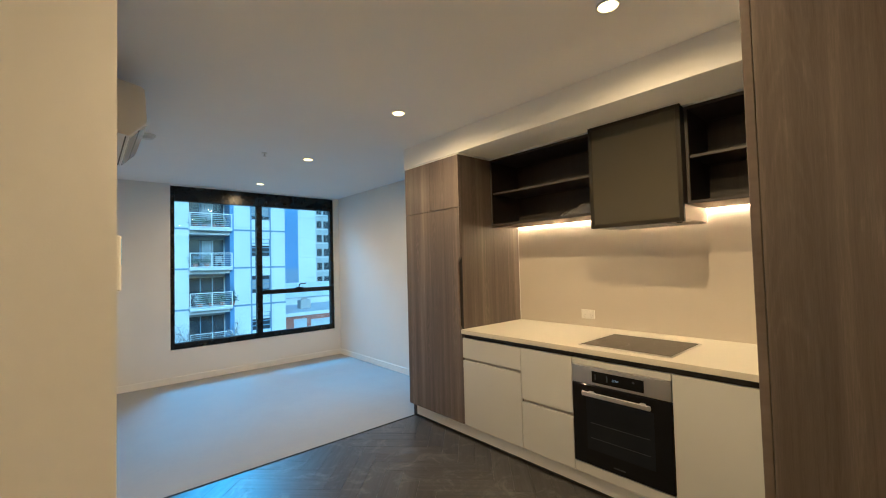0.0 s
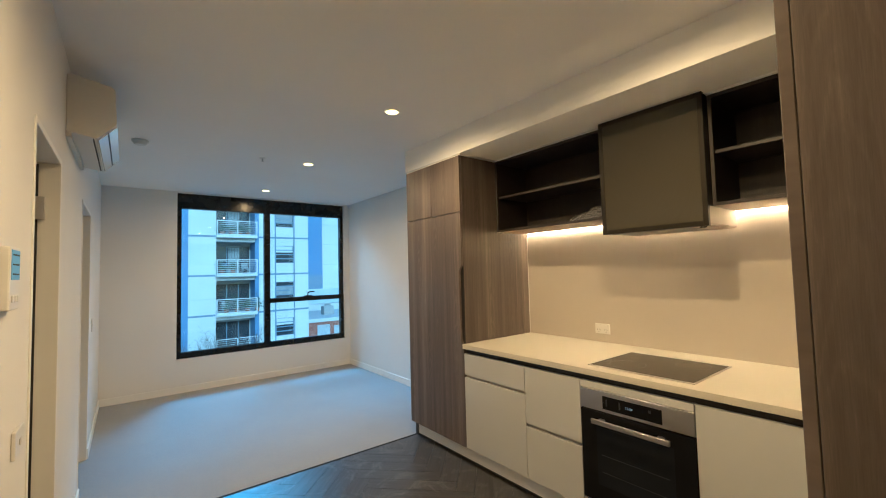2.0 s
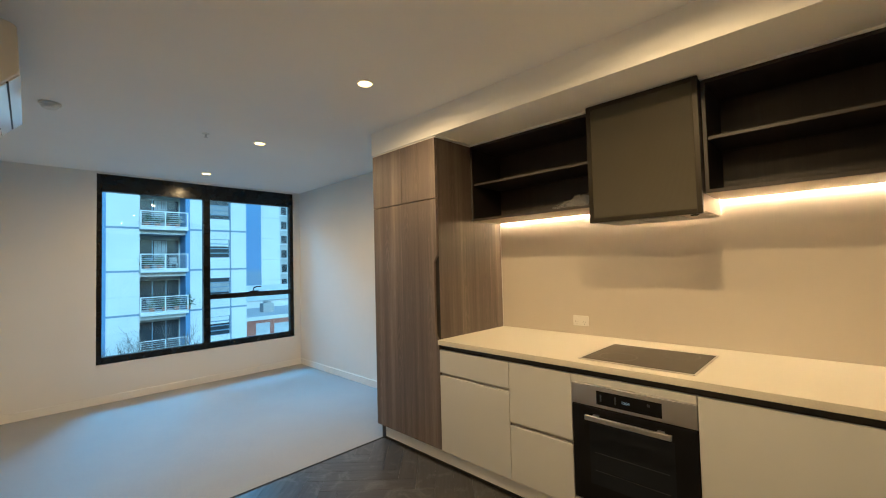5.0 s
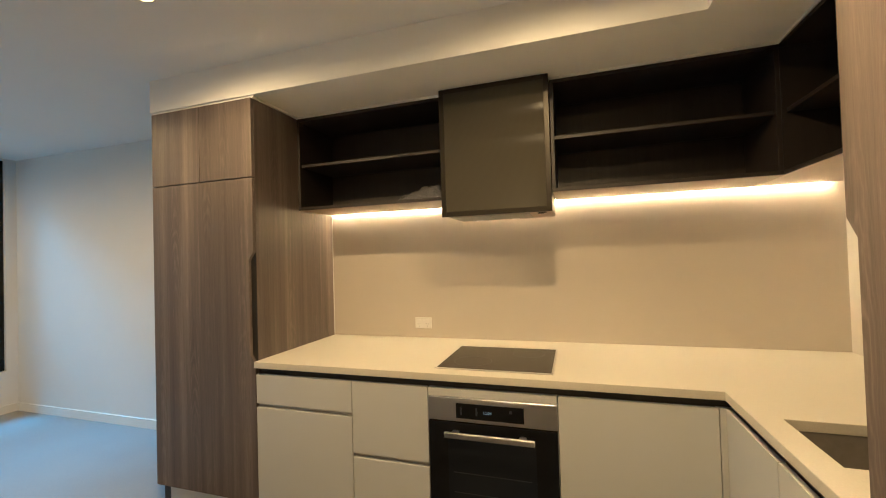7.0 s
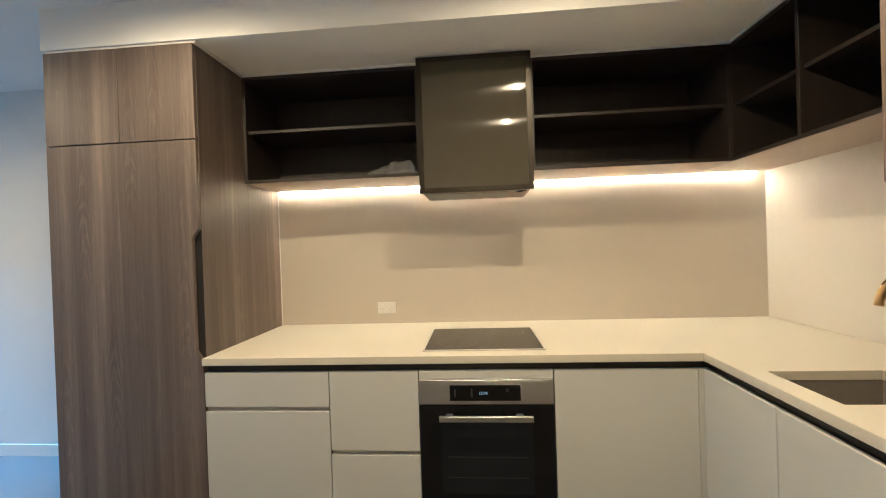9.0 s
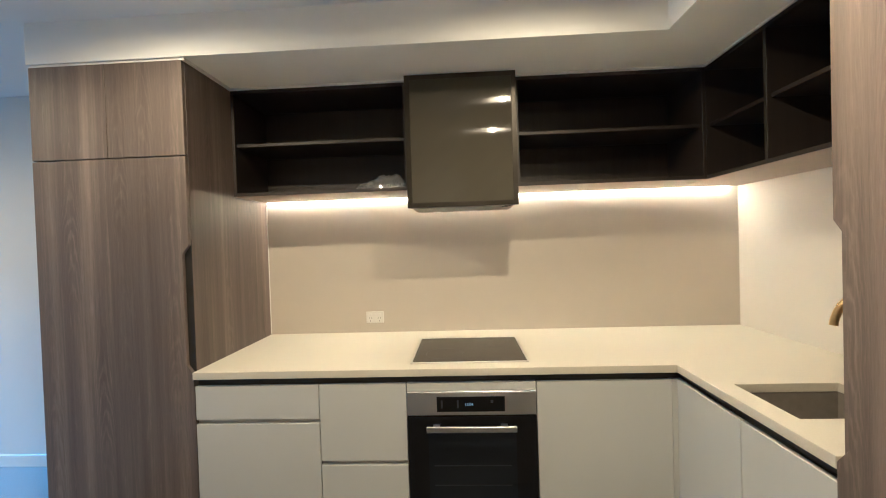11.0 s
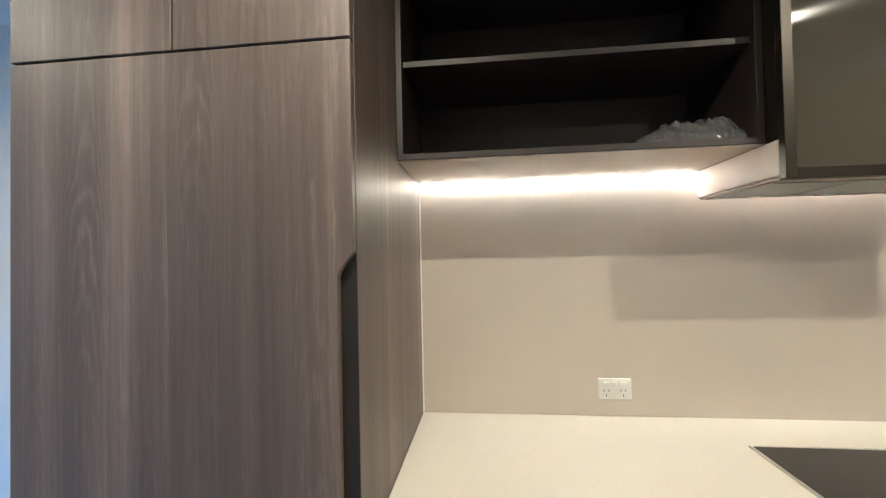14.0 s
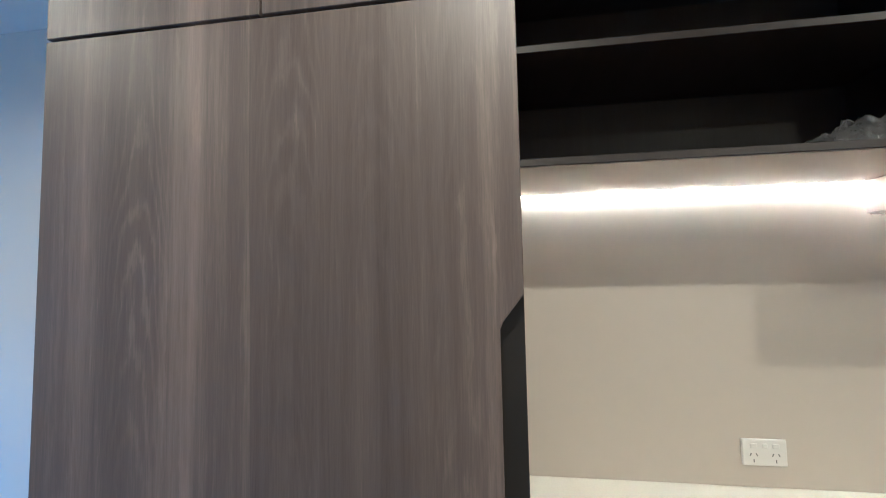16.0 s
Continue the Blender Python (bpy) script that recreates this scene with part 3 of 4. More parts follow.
# black strip stands in for the shadow below the kickboard
part("kick_shadow", prism([(2.1215, 2.999), (2.1215, 0.0265), (PX1 + 0.001, 0.0265), (PX1 + 0.001, 0.019), (2.129, 0.019), (2.129, 2.999)], "z", 0.0, 0.0215), BLACK, kick, "black strip for the shadow under the kickboard along the floor")

# worktop: an L with a cut-out for the sink, over a black shadow channel
WT0, WT1, WF, WR = 0.866, 0.900, 2.056, 0.096
SX0, SX1, SY0, SY1 = 1.51, 1.812, -0.365, 0.012
bm = bmesh.new()
xs = [PX1 + 0.001, SX0, SX1, WF, SPLASH - 0.001]
ys = [-0.719, SY0, SY1, WR, TALL - 0.001]
cells = [(i, j) for i in range(4) for j in range(4) if (i == 3 or j < 3) and not (i == 1 and j == 1)]
verts = {}
for i, j in cells:
    f = [verts.setdefault((a, b), bm.verts.new((xs[a], ys[b], WT1)) if (a, b) not in verts else None) for a, b in ((i, j), (i + 1, j), (i + 1, j + 1), (i, j + 1))]
    bm.faces.new(f)
ext = bmesh.ops.extrude_face_region(bm, geom=bm.faces[:])
bmesh.ops.translate(bm, verts=[g for g in ext["geom"] if isinstance(g, bmesh.types.BMVert)], vec=(0, 0, WT0 - WT1))
bmesh.ops.recalc_face_normals(bm, faces=bm.faces[:])
sharp = [e for e in bm.edges if len(e.link_faces) == 2 and e.calc_face_angle(0) > 0.5]
bmesh.ops.bevel(bm, geom=sharp, offset=0.002, segments=2, affect="EDGES", profile=0.5)
top = tagged(part("worktop", bm, STONE), "L-shaped pale stone worktop on the base cabinets", "worktop")
part("shadow_channel", prism([(2.100, TALL - 0.002), (2.100, 0.062), (PX1 + 0.002, 0.062), (PX1 + 0.002, 0.046), (2.116, 0.046), (2.116, TALL - 0.002)], "z", 0.829, 0.8655), BLACK, top, "black shadow channel under the worktop")

# sink
sink = thing("sink", (1.66, -0.18, 0.7), "grey undermount sink bowl in the worktop", "sink")
bm = bmesh.new()
o = [(SX0 - 0.006, SY0 - 0.006), (SX1 + 0.006, SY0 - 0.006), (SX1 + 0.006, SY1 + 0.006), (SX0 - 0.006, SY1 + 0.006)]
rim = [bm.verts.new((x, y, WT0 - 0.001)) for x, y in o]
low = [bm.verts.new((1.661 + (x - 1.661) * 0.93, -0.176 + (y + 0.176) * 0.93, 0.69)) for x, y in o]
for i in range(4):
    bm.faces.new((rim[i], low[i], low[(i + 1) % 4], rim[(i + 1) % 4]))
bm.faces.new(low)
bmesh.ops.recalc_face_normals(bm, faces=bm.faces[:])
bmesh.ops.solidify(bm, geom=bm.faces[:], thickness=0.004)
part("bowl", bm, SINKM, sink)
part("waste", ring(1.66, -0.2, 0.702, 0.045, 0.028, 0.006), STEEL, sink, "steel waste ring")

# mixer tap with a round gooseneck spout
tap = thing("mixer_tap", (1.60, -0.50, 0.9), "brushed brass gooseneck mixer tap behind the sink", "tap")
part("base", disc(1.60, -0.50, 0.906, 0.027, 0.012, bevel=0.003), BRASS, tap, smooth=False)
arc = [(1.60, -0.50, 0.91), (1.60, -0.50, 1.14)] + [(1.60 + 0.06 * (1 - math.cos(a)) / 2, -0.36 - 0.14 * math.cos(a), 1.14 + 0.14 * math.sin(a)) for a in [math.pi * k / 16 for k in range(1, 16)]] + [(1.66, -0.22, 1.15)]
part("spout", tube(arc, 0.0125, 16), BRASS, tap, smooth=True)
part("lever", tube([(1.60, -0.50, 0.97), (1.56, -0.50, 0.985), (1.50, -0.50, 1.0)], 0.007, 10), BRASS, tap, smooth=True)

# hob
hob = thing("induction_hob", (2.385, 1.005, 0.9), "black ceramic hob with a thin steel rim, set in the worktop", "hob")
HX0, HX1, HY0, HY1 = 2.136, 2.626, 0.727, 1.287
part("glass", box(HX0 + 0.008, HY0 + 0.008, 0.9002, HX1 - 0.008, HY1 - 0.008, 0.9048, 0.001), HOBGLASS, hob)
for x0, y0, x1, y1 in ((HX0, HY0, HX0 + 0.008, HY1), (HX1 - 0.008, HY0, HX1, HY1), (HX0 + 0.008, HY0, HX1 - 0.008, HY0 + 0.008), (HX0 + 0.008, HY1 - 0.008, HX1 - 0.008, HY1)):
    part("rim", box(x0, y0, 0.9002, x1, y1, 0.9062, 0.0012), STEEL, hob, "thin steel rim")
for x, y, r in ((2.29, 1.13, 0.095), (2.50, 0.87, 0.085)):
    part("zone_mark", ring(x, y, 0.9052, r, r - 0.0018, 0.0003, sides=56), PRINT, hob, "faint printed cooking zone ring")

# oven
OY0, OY1, OZ0, OZ1 = 0.7125, 1.2975, 0.194, 0.790
ov = thing("oven", (2.3, 1.005, 0.2), "built-in oven with a steel fascia and black glass door", "oven")
part("body", box(2.0915, 0.729, OZ0 + 0.01, 2.62, 1.281, OZ1 - 0.01), GREY, ov)
fas = part("fascia", box(FRONT - 0.003, OY0, 0.683, FRONT + 0.021, OY1, OZ1, 0.0015), STEEL, ov, "brushed steel control fascia")
disp = part("display", box(FRONT - 0.0045, 0.853, 0.699, FRONT - 0.002, 1.162, 0.768, 0.0006), BLACKGLASS, fas, "black control display showing 12:04")
odoor = part("oven_door", box(FRONT - 0.003, OY0, OZ0, FRONT + 0.020, OY1, 0.677, 0.002), BLACKGLASS, ov, "black glass oven door")
part("viewing_window", box(FRONT - 0.0042, 0.805, 0.29, FRONT - 0.0028, 1.205, 0.605), OVENWINDOW, odoor, "smoked viewing window")
part("handle", box(FRONT - 0.050, 0.806, 0.623, FRONT - 0.036, 1.208, 0.648, 0.002), STEEL, ov, "flat steel bar handle")
for y in (0.845, 1.15):
    part("handle_bracket", box(FRONT - 0.037, y, 0.627, FRONT - 0.002, y + 0.03, 0.644, 0.002), STEEL, ov)
for z in (0.36, 0.45):
    part("oven_rack", box(FRONT - 0.0046, 0.83, z, FRONT - 0.0041, 1.18, z + 0.004), PRINT, odoor, "wire rack seen behind the glass")
part("maker_plate", box(FRONT - 0.0040, 0.975, 0.222, FRONT - 0.0030, 1.045, 0.230), PRINT, odoor, "small plain maker's mark")
for y in (1.135, 1.062):
    part("key_column", box(FRONT - 0.0052, y, 0.716, FRONT - 0.0045, y + 0.008, 0.752), PRINT, disp)
part("touch_key", box(FRONT - 0.0052, 0.905, 0.739, FRONT - 0.0045, 0.917, 0.752), PRINT, disp)
txt = bpy.data.curves.new("clock", "FONT")
txt.body, txt.size, txt.extrude = "12:04", 0.018, 0.0002
tob = bpy.data.objects.new("clock", txt)
scene.collection.objects.link(tob)
bpy.context.view_layer.update()
tme = bpy.data.meshes.new_from_object(tob.evaluated_get(bpy.context.evaluated_depsgraph_get()))
bpy.data.objects.remove(tob)
tme.transform(Matrix.Translation((FRONT - 0.0050, 1.036, 0.727)) @ Matrix(((0, 0, -1, 0), (-1, 0, 0, 0), (0, 1, 0, 0), (0, 0, 0, 1))))
tme.materials.clear()
tme.materials.append(DIGITS)
clock = new("clock_digits", tme)
clock.parent = disp

# splashbacks
setting("splashback_east", box(SPLASH - 0.008, -0.70, WT1 + 0.0005, ROOM_E - 0.0005, TALL - 0.0055, 1.79, 0.0008), TAUPE, "plain taupe splashback behind the hob", "splashback")
setting("splashback_south", box(PX1 + 0.001, -0.7195, WT1 + 0.0005, SPLASH - 0.0085, -0.693, 1.79, 0.0008), PALE, "pale splashback behind the sink", "splashback")
setting("splashback_trim", box(SPLASH - 0.009, TALL - 0.005, WT1 + 0.0005, SPLASH + 0.0, TALL - 0.0003, 1.74), TRIM, "thin white sealant line beside the tall cabinet", "trim")

# open shelves
SH0, SH1, SHX = 1.766, 2.357, 2.465
PT = 0.018


def shelf_unit(y0, y1, label):
    u = thing("open_shelf", (2.65, (y0 + y1) / 2, SH0), label, "shelf", "open wall shelves")
    part("bottom", box(SHX, y0, SH0, SPLASH - 0.02, y1, SH0 + PT, 0.001), DARKWOOD, u)
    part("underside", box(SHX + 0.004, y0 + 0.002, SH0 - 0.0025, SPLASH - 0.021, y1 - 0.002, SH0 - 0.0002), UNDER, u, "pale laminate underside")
    part("top", box(SHX, y0, SH1 - PT, SPLASH, y1, SH1, 0.001), DARKWOOD, u)
    for a in (y0, y1 - PT):
        part("side", box(SHX, a, SH0 + PT, SPLASH, a + PT, SH1 - PT, 0.001), DARKWOOD, u)
    part("back", box(SPLASH - 0.012, y0 + PT, SH0 + PT, SPLASH, y1 - PT, SH1 - PT), DARKWOOD, u)
    part("shelf", box(SHX + 0.019, y0 + PT, 2.044, SPLASH - 0.012, y1 - PT, 2.062, 0.001), DARKWOOD, u, "fixed middle shelf board")
    return u


HO0, HO1 = 0.718, 1.309          # range hood
shelf_unit(HO1 + 0.001, TALL - 0.001, "dark oak open wall shelf holding a plastic bag")
shelf_unit(-0.289, HO0 - 0.001, "empty dark oak open wall shelf beside the hood")
u = thing("open_shelf", (1.8, -0.5, SH0), "empty dark oak open shelf above the sink", "shelf", "open wall shelves")
SHY = -0.2895
RX0, RX1 = PX1 + 0.001, 2.826
part("bottom", box(RX0, -0.69, SH0, RX1, SHY, SH0 + PT, 0.001), DARKWOOD, u)
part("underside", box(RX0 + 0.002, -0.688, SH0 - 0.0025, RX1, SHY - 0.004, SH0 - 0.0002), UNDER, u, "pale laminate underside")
part("top", box(RX0, -0.715, SH1 - PT, RX1, SHY, SH1, 0.001), DARKWOOD, u)
for a in (RX0, 2.035, 2.465):
    part("upright", box(a, -0.715, SH0 + PT, a + PT, SHY, SH1 - PT, 0.001), DARKWOOD, u)
part("back", box(RX0 + PT, -0.715, SH0 + PT, RX1 - PT, -0.703, SH1 - PT), DARKWOOD, u)
for a, b in ((RX0 + PT, 2.035), (2.035 + PT, 2.465)):
    part("shelf", box(a, -0.703, 2.044, b, SHY - 0.019, 2.062, 0.001), DARKWOOD, u)

# LED tape in a slim channel along the rear of the shelves, passing behind the hood
led = thing("led_strip", (2.835, 0.81, SH0), "warm lit LED strip under the wall shelves", "light")
part("channel", box(2.826, -0.645, SH0 + 0.004, 2.8415, TALL - 0.012, SH0 + 0.014), STEEL, led)
part("tape", box(2.8265, -0.635, SH0 - 0.001, 2.841, TALL - 0.015, SH0 + 0.0035), LED, led, "glowing LED tape")

# range hood
hood = thing("range_hood", (2.6, 1.01, 1.66), "dark framed range hood with a smoked glass front above the hob", "range hood")
HZ0, HZ1, HX = 1.660, 2.366, 2.398
# skirt coloured pale in place of bright light on brown wood
part("body", box(2.425, HO0 + 0.001, HZ0 + 0.012, 2.826, HO1 - 0.001, 1.764, 0.0015), UNDER, hood, "hood skirt, brown wood paled for the light on it")
part("body", box(2.425, HO0 + 0.002, 1.7645, 2.824, HO1 - 0.002, 2.36), BRONZE, hood, "dark hood casing")
FW = 0.026
for y0, y1, z0, z1 in ((HO0, HO0 + FW, HZ0, HZ1), (HO1 - FW, HO1, HZ0, HZ1), (HO0 + FW, HO1 - FW, HZ0, HZ0 + FW), (HO0 + FW, HO1 - FW, HZ1 - FW, HZ1)):
    part("frame", box(HX, y0, z0, HX + 0.024, y1, z1, 0.0012), BRONZE, hood, "dark bronze frame")
part("front_glass", box(HX + 0.003, HO0 + FW, HZ0 + FW, HX + 0.010, HO1 - FW, HZ1 - FW), HOODGLASS, hood, "ribbed smoked glass panel")
part("underside", box(2.430, HO0 + 0.008, HZ0 + 0.006, 2.824, HO1 - 0.008, HZ0 + 0.0118, 0.001), UNDER, hood, "pale enamelled underside")
for x0, y0, x1, y1 in ((2.445, HO0 + 0.02, 2.452, HO1 - 0.02), (2.80, HO0 + 0.02, 2.807, HO1 - 0.02), (2.452, HO0 + 0.02, 2.80, HO0 + 0.027), (2.452, HO1 - 0.027, 2.80, HO1 - 0.02)):
    part("rim", box(x0, y0, HZ0 + 0.002, x1, y1, HZ0 + 0.006, 0.001), UNDER, hood)
for y0 in (0.845, 1.067):
    fl = part("filter", box(2.50, y0, HZ0 + 0.0025, 2.775, y0 + 0.215, HZ0 + 0.0059, 0.0008), GREY, hood, "pale grease filter panel")
    part("latch", box(2.745, y0 + 0.085, HZ0 - 0.002, 2.768, y0 + 0.130, HZ0 + 0.0024, 0.0012), STEEL, fl)
for x, y in ((2.465, 0.766), (2.505, 0.782)):
    knob = part("button", box(x - 0.016, y - 0.0045, HZ0 - 0.001, x + 0.016, y + 0.0045, HZ0 + 0.0058, 0.001), SLOT, hood, "black cross-shaped control")
    part("button_bar", box(x - 0.0045, y - 0.016, HZ0 - 0.0016, x + 0.0045, y + 0.016, HZ0 + 0.0052, 0.001), SLOT, knob)

# double power point
pp = thing("power_point", (2.84, 1.604, 1.0), "white double power point on the taupe splashback", "power point")
SF = SPLASH - 0.008
plate = part("plate", box(SF - 0.009, 1.546, 0.963, SF, 1.662, 1.037, 0.003, segments=2), PLASTIC, pp)
for y in (1.633, 1.604, 1.575):
    part("rocker", box(SF - 0.0125, y - 0.007 - (0.002 if y != 1.604 else 0), 1.013, SF - 0.0088, y + 0.007 + (0.002 if y != 1.604 else 0), 1.026, 0.0015), PLASTIC, pp)
for y in (1.633, 1.575):
    for dy, z, ang in ((0.008, 0.994, 25), (-0.008, 0.994, -25), (0, 0.977, 0)):
        b = box(-0.0003, -0.0011, -0.0045, 0.0003, 0.0011, 0.0045)
        bmesh.ops.transform(b, matrix=Matrix.Translation((SF - 0.0092, y + dy, z)) @ Matrix.Rotation(radians(ang), 4, "X"), verts=b.verts[:])
        part("pin_slot", b, SLOT, pp)

# crumpled plastic bag on the lower left shelf
bm = bmesh.new()
NX, NY = 40, 64
grid = []
for i in range(NX + 1):
    row = []
    for j in range(NY + 1):
        u, v = i / NX * 2 - 1, j / NY * 2 - 1
        r = max(abs(u), abs(v)) ** 2.2
        n1 = 0.7 * noise.noise((u * 1.4, v * 2.0, 3.1)) + 0.55 * (1 - 2.2 * abs(noise.noise((u * 1.9 + v * 0.6, v * 2.6, 1.7)))) + 0.40 * (1 - 2.8 * abs(noise.noise((u * 4.0 + v, v * 6.0, 5.0)))) + 0.12 * (1 - 3.0 * abs(noise.noise((u * 7.5 - v, v * 11.0, 8.0))))
        h = max(0.0, (1 - r)) ** 0.6 * (0.048 + 0.036 * n1) * (1.1 - 0.35 * v)
        row.append(bm.verts.new((2.585 + 0.095 * u + 0.010 * n1, 1.475 + 0.142 * v + 0.012 * noise.noise((u * 3, v * 3, 9)), SH0 + PT + 0.001 + max(h, 0.0))))
    grid.append(row)
for i in range(NX):
    for j in range(NY):
        bm.faces.new((grid[i][j], grid[i + 1][j], grid[i + 1][j + 1], grid[i][j + 1]))
tagged(part("plastic_bag", bm, FILM), "crumpled clear plastic bag lying on the open shelf", "plastic bag")

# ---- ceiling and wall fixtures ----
# the sixth, in the passage, is unseen and only added for its light
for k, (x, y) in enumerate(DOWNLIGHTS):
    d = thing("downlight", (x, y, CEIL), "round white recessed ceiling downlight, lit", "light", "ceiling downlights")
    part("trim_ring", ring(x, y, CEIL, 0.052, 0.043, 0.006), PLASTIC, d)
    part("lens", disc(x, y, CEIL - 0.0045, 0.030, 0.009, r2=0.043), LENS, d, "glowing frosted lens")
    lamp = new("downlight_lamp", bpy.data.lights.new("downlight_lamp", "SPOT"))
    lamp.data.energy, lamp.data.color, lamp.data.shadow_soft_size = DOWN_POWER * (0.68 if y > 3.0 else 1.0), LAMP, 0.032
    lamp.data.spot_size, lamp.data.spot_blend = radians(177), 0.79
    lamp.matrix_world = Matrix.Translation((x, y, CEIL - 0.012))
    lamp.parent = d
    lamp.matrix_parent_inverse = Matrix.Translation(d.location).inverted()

sd = thing("smoke_detector", (0.113, 3.911, CEIL), "round white smoke detector on the ceiling", "smoke detector")
part("base", disc(0.113, 3.911, CEIL - 0.008, 0.058, 0.016, bevel=0.003), PLASTIC, sd)
part("cover", disc(0.113, 3.911, CEIL - 0.027, 0.036, 0.022, r2=0.052, bevel=0.004), PLASTIC, sd)
sp = thing("sprinkler", (1.037, 3.928, CEIL), "small pendent fire sprinkler head in the ceiling", "sprinkler")
part("rosette", disc(1.037, 3.928, CEIL - 0.003, 0.028, 0.006, bevel=0.002), PLASTIC, sp)
part("stem", disc(1.037, 3.928, CEIL - 0.018, 0.008, 0.026, sides=12), STEEL, sp)
part("deflector", disc(1.037, 3.928, CEIL - 0.034, 0.015, 0.003, sides=16), STEEL, sp)

ACY0, ACY1 = 2.585, 3.40
ac = thing("air_conditioner", (-0.1, 3.0, 2.2), "white wall-mounted split air conditioner with its flaps open", "air conditioner")
prof = [(ROOM_W + 0.001, 2.196), (ROOM_W + 0.001, 2.484), (ROOM_W + 0.03, 2.486), (-0.035, 2.459), (-0.018, 2.447), (-0.009, 2.275), (-0.012, 2.258), (-0.086, 2.176)]
part("body", prism(prof, "y", ACY0, ACY1, 0.003), PLASTIC, ac)
part("outlet", prism([(-0.040, 2.2265), (-0.0365, 2.224), (-0.048, 2.211), (-0.0515, 2.2135)], "y", ACY0 + 0.03, ACY1 - 0.03), SLOT, ac, "dark air outlet gap")
for x0, z0, x1, z1 in ((-0.006, 2.256, -0.039, 2.220), (-0.045, 2.213, -0.080, 2.174)):
    part("flap", prism([(x0, z0), (x0 - 0.004, z0 + 0.003), (x1 - 0.004, z1 + 0.003), (x1, z1)], "y", ACY0 + 0.025, ACY1 - 0.025, 0.0008), GLOSSWHITE, ac, "open white air flap catching window light")
part("outlet_line", box(-0.104, ACY0 + 0.02, 2.1755, -0.098, ACY1 - 0.02, 2.1785), SLOT, ac, "dark seam under the flaps")
part("cap", disc(-0.165, ACY0 - 0.0012, 2.245, 0.022, 0.002, axis="y"), PLASTIC, ac)
part("mount_plate", box(ROOM_W + 0.0005, ACY0 + 0.01, 2.172, ROOM_W + 0.02, ACY1 - 0.01, 2.1955), PLASTIC, ac)

ic = thing("intercom", (ROOM_W, 1.46, 1.46), "white wall intercom with a glossy plate given a blue glow", "intercom")
part("body", box(ROOM_W + 0.0005, 1.327, 1.395, ROOM_W + 0.024, 1.439, 1.552, 0.004, segments=2), PLASTIC, ic)
# dark lines and blue glow are added on the glossy plate
for z in (1.482, 1.506, 1.530):
    part("plate_line", box(ROOM_W + 0.0256, 1.347, z, ROOM_W + 0.0262, 1.419, z + 0.004), SLOT, ic)
part("plate_face", box(ROOM_W + 0.0242, 1.337, 1.470, ROOM_W + 0.0255, 1.429, 1.544), PLATE_GLOW, ic, "glossy plate with an added blue glow")
for y in (1.355, 1.383, 1.411):
    part("button", box(ROOM_W + 0.0242, y - 0.009, 1.415, ROOM_W + 0.027, y + 0.009, 1.432, 0.001), PLASTIC, ic)
sw = thing("light_switch", (ROOM_W, 1.69, 1.0), "white single rocker light switch on the wall", "light switch")
part("plate", box(ROOM_W + 0.0005, 1.542, 0.976, ROOM_W + 0.010, 1.658, 1.052, 0.0025, segments=2), PLASTIC, sw)
part("rocker", box(ROOM_W + 0.010, 1.589, 1.004, ROOM_W + 0.0145, 1.611, 1.023, 0.002), PLASTIC, sw)
ws = thing("wall_socket", (ROOM_W, 5.0, 1.05), "small white wall plate beside the bedroom door", "wall plate")
part("plate", box(ROOM_W + 0.0005, 4.72, 1.0, ROOM_W + 0.009, 4.79, 1.115, 0.0025), PLASTIC, ws)
part("rocker", box(ROOM_W + 0.009, 4.748, 1.047, ROOM_W + 0.013, 4.762, 1.068, 0.0015), PLASTIC, ws)

# ---- outside ----
FY, STOREY = 35.5, 3.05
RENDERW = mottled("white rendered facade", (0.56, 0.57, 0.58), (0.62, 0.63, 0.64), 0.5, 0.8, 0.1, 30)
BLUE = mottled("blue facade paint", (0.12, 0.22, 0.40), (0.14, 0.25, 0.44), 0.4, 0.7)
BAND = mottled("blue-grey facade band", (0.15, 0.21, 0.30), (0.18, 0.25, 0.35), 0.8, 0.7)
FARGLASS = mottled("dark facade glass", (0.030, 0.036, 0.045), (0.045, 0.052, 0.064), 0.7, 0.12)
CURTAIN = mottled("pale curtain", (0.24, 0.25, 0.27), (0.32, 0.33, 0.35), 3, 0.9)
RAIL = material("white balcony steel", (0.72, 0.73, 0.74), 0.45)
CONCRETE = mottled("pale concrete", (0.36, 0.37, 0.38), (0.44, 0.45, 0.46), 0.8, 0.85)
ASPHALT = mottled("street asphalt", (0.045, 0.047, 0.05), (0.06, 0.062, 0.065), 0.6, 0.9)
ROOFM = mottled("pale metal roof", (0.50, 0.53, 0.56), (0.58, 0.61, 0.64), 0.5, 0.5)
BRICKM = mottled("painted red brick", (0.28, 0.10, 0.07), (0.36, 0.15, 0.11), 1.2, 0.85)
MURAL = mottled("faded wall paint", (0.35, 0.38, 0.42), (0.50, 0.52, 0.55), 2.0, 0.8)
BARK = mottled("grey bark", (0.10, 0.085, 0.075), (0.16, 0.14, 0.12), 6, 0.9)
LEAF = mottled("balcony plant leaf", (0.035, 0.07, 0.03), (0.06, 0.11, 0.05), 6, 0.7)
POT = mottled("terracotta pot", (0.30, 0.13, 0.08), (0.35, 0.16, 0.10), 5, 0.8)
GROUND = -8.5

bm = bmesh.new()
bmesh.ops.create_grid(bm, x_segments=2, y_segments=2, size=900)
bmesh.ops.translate(bm, verts=bm.verts[:], vec=(0, 880, GROUND))
setting("ground", bm, ASPHALT, "grey street level below the windows", "ground")

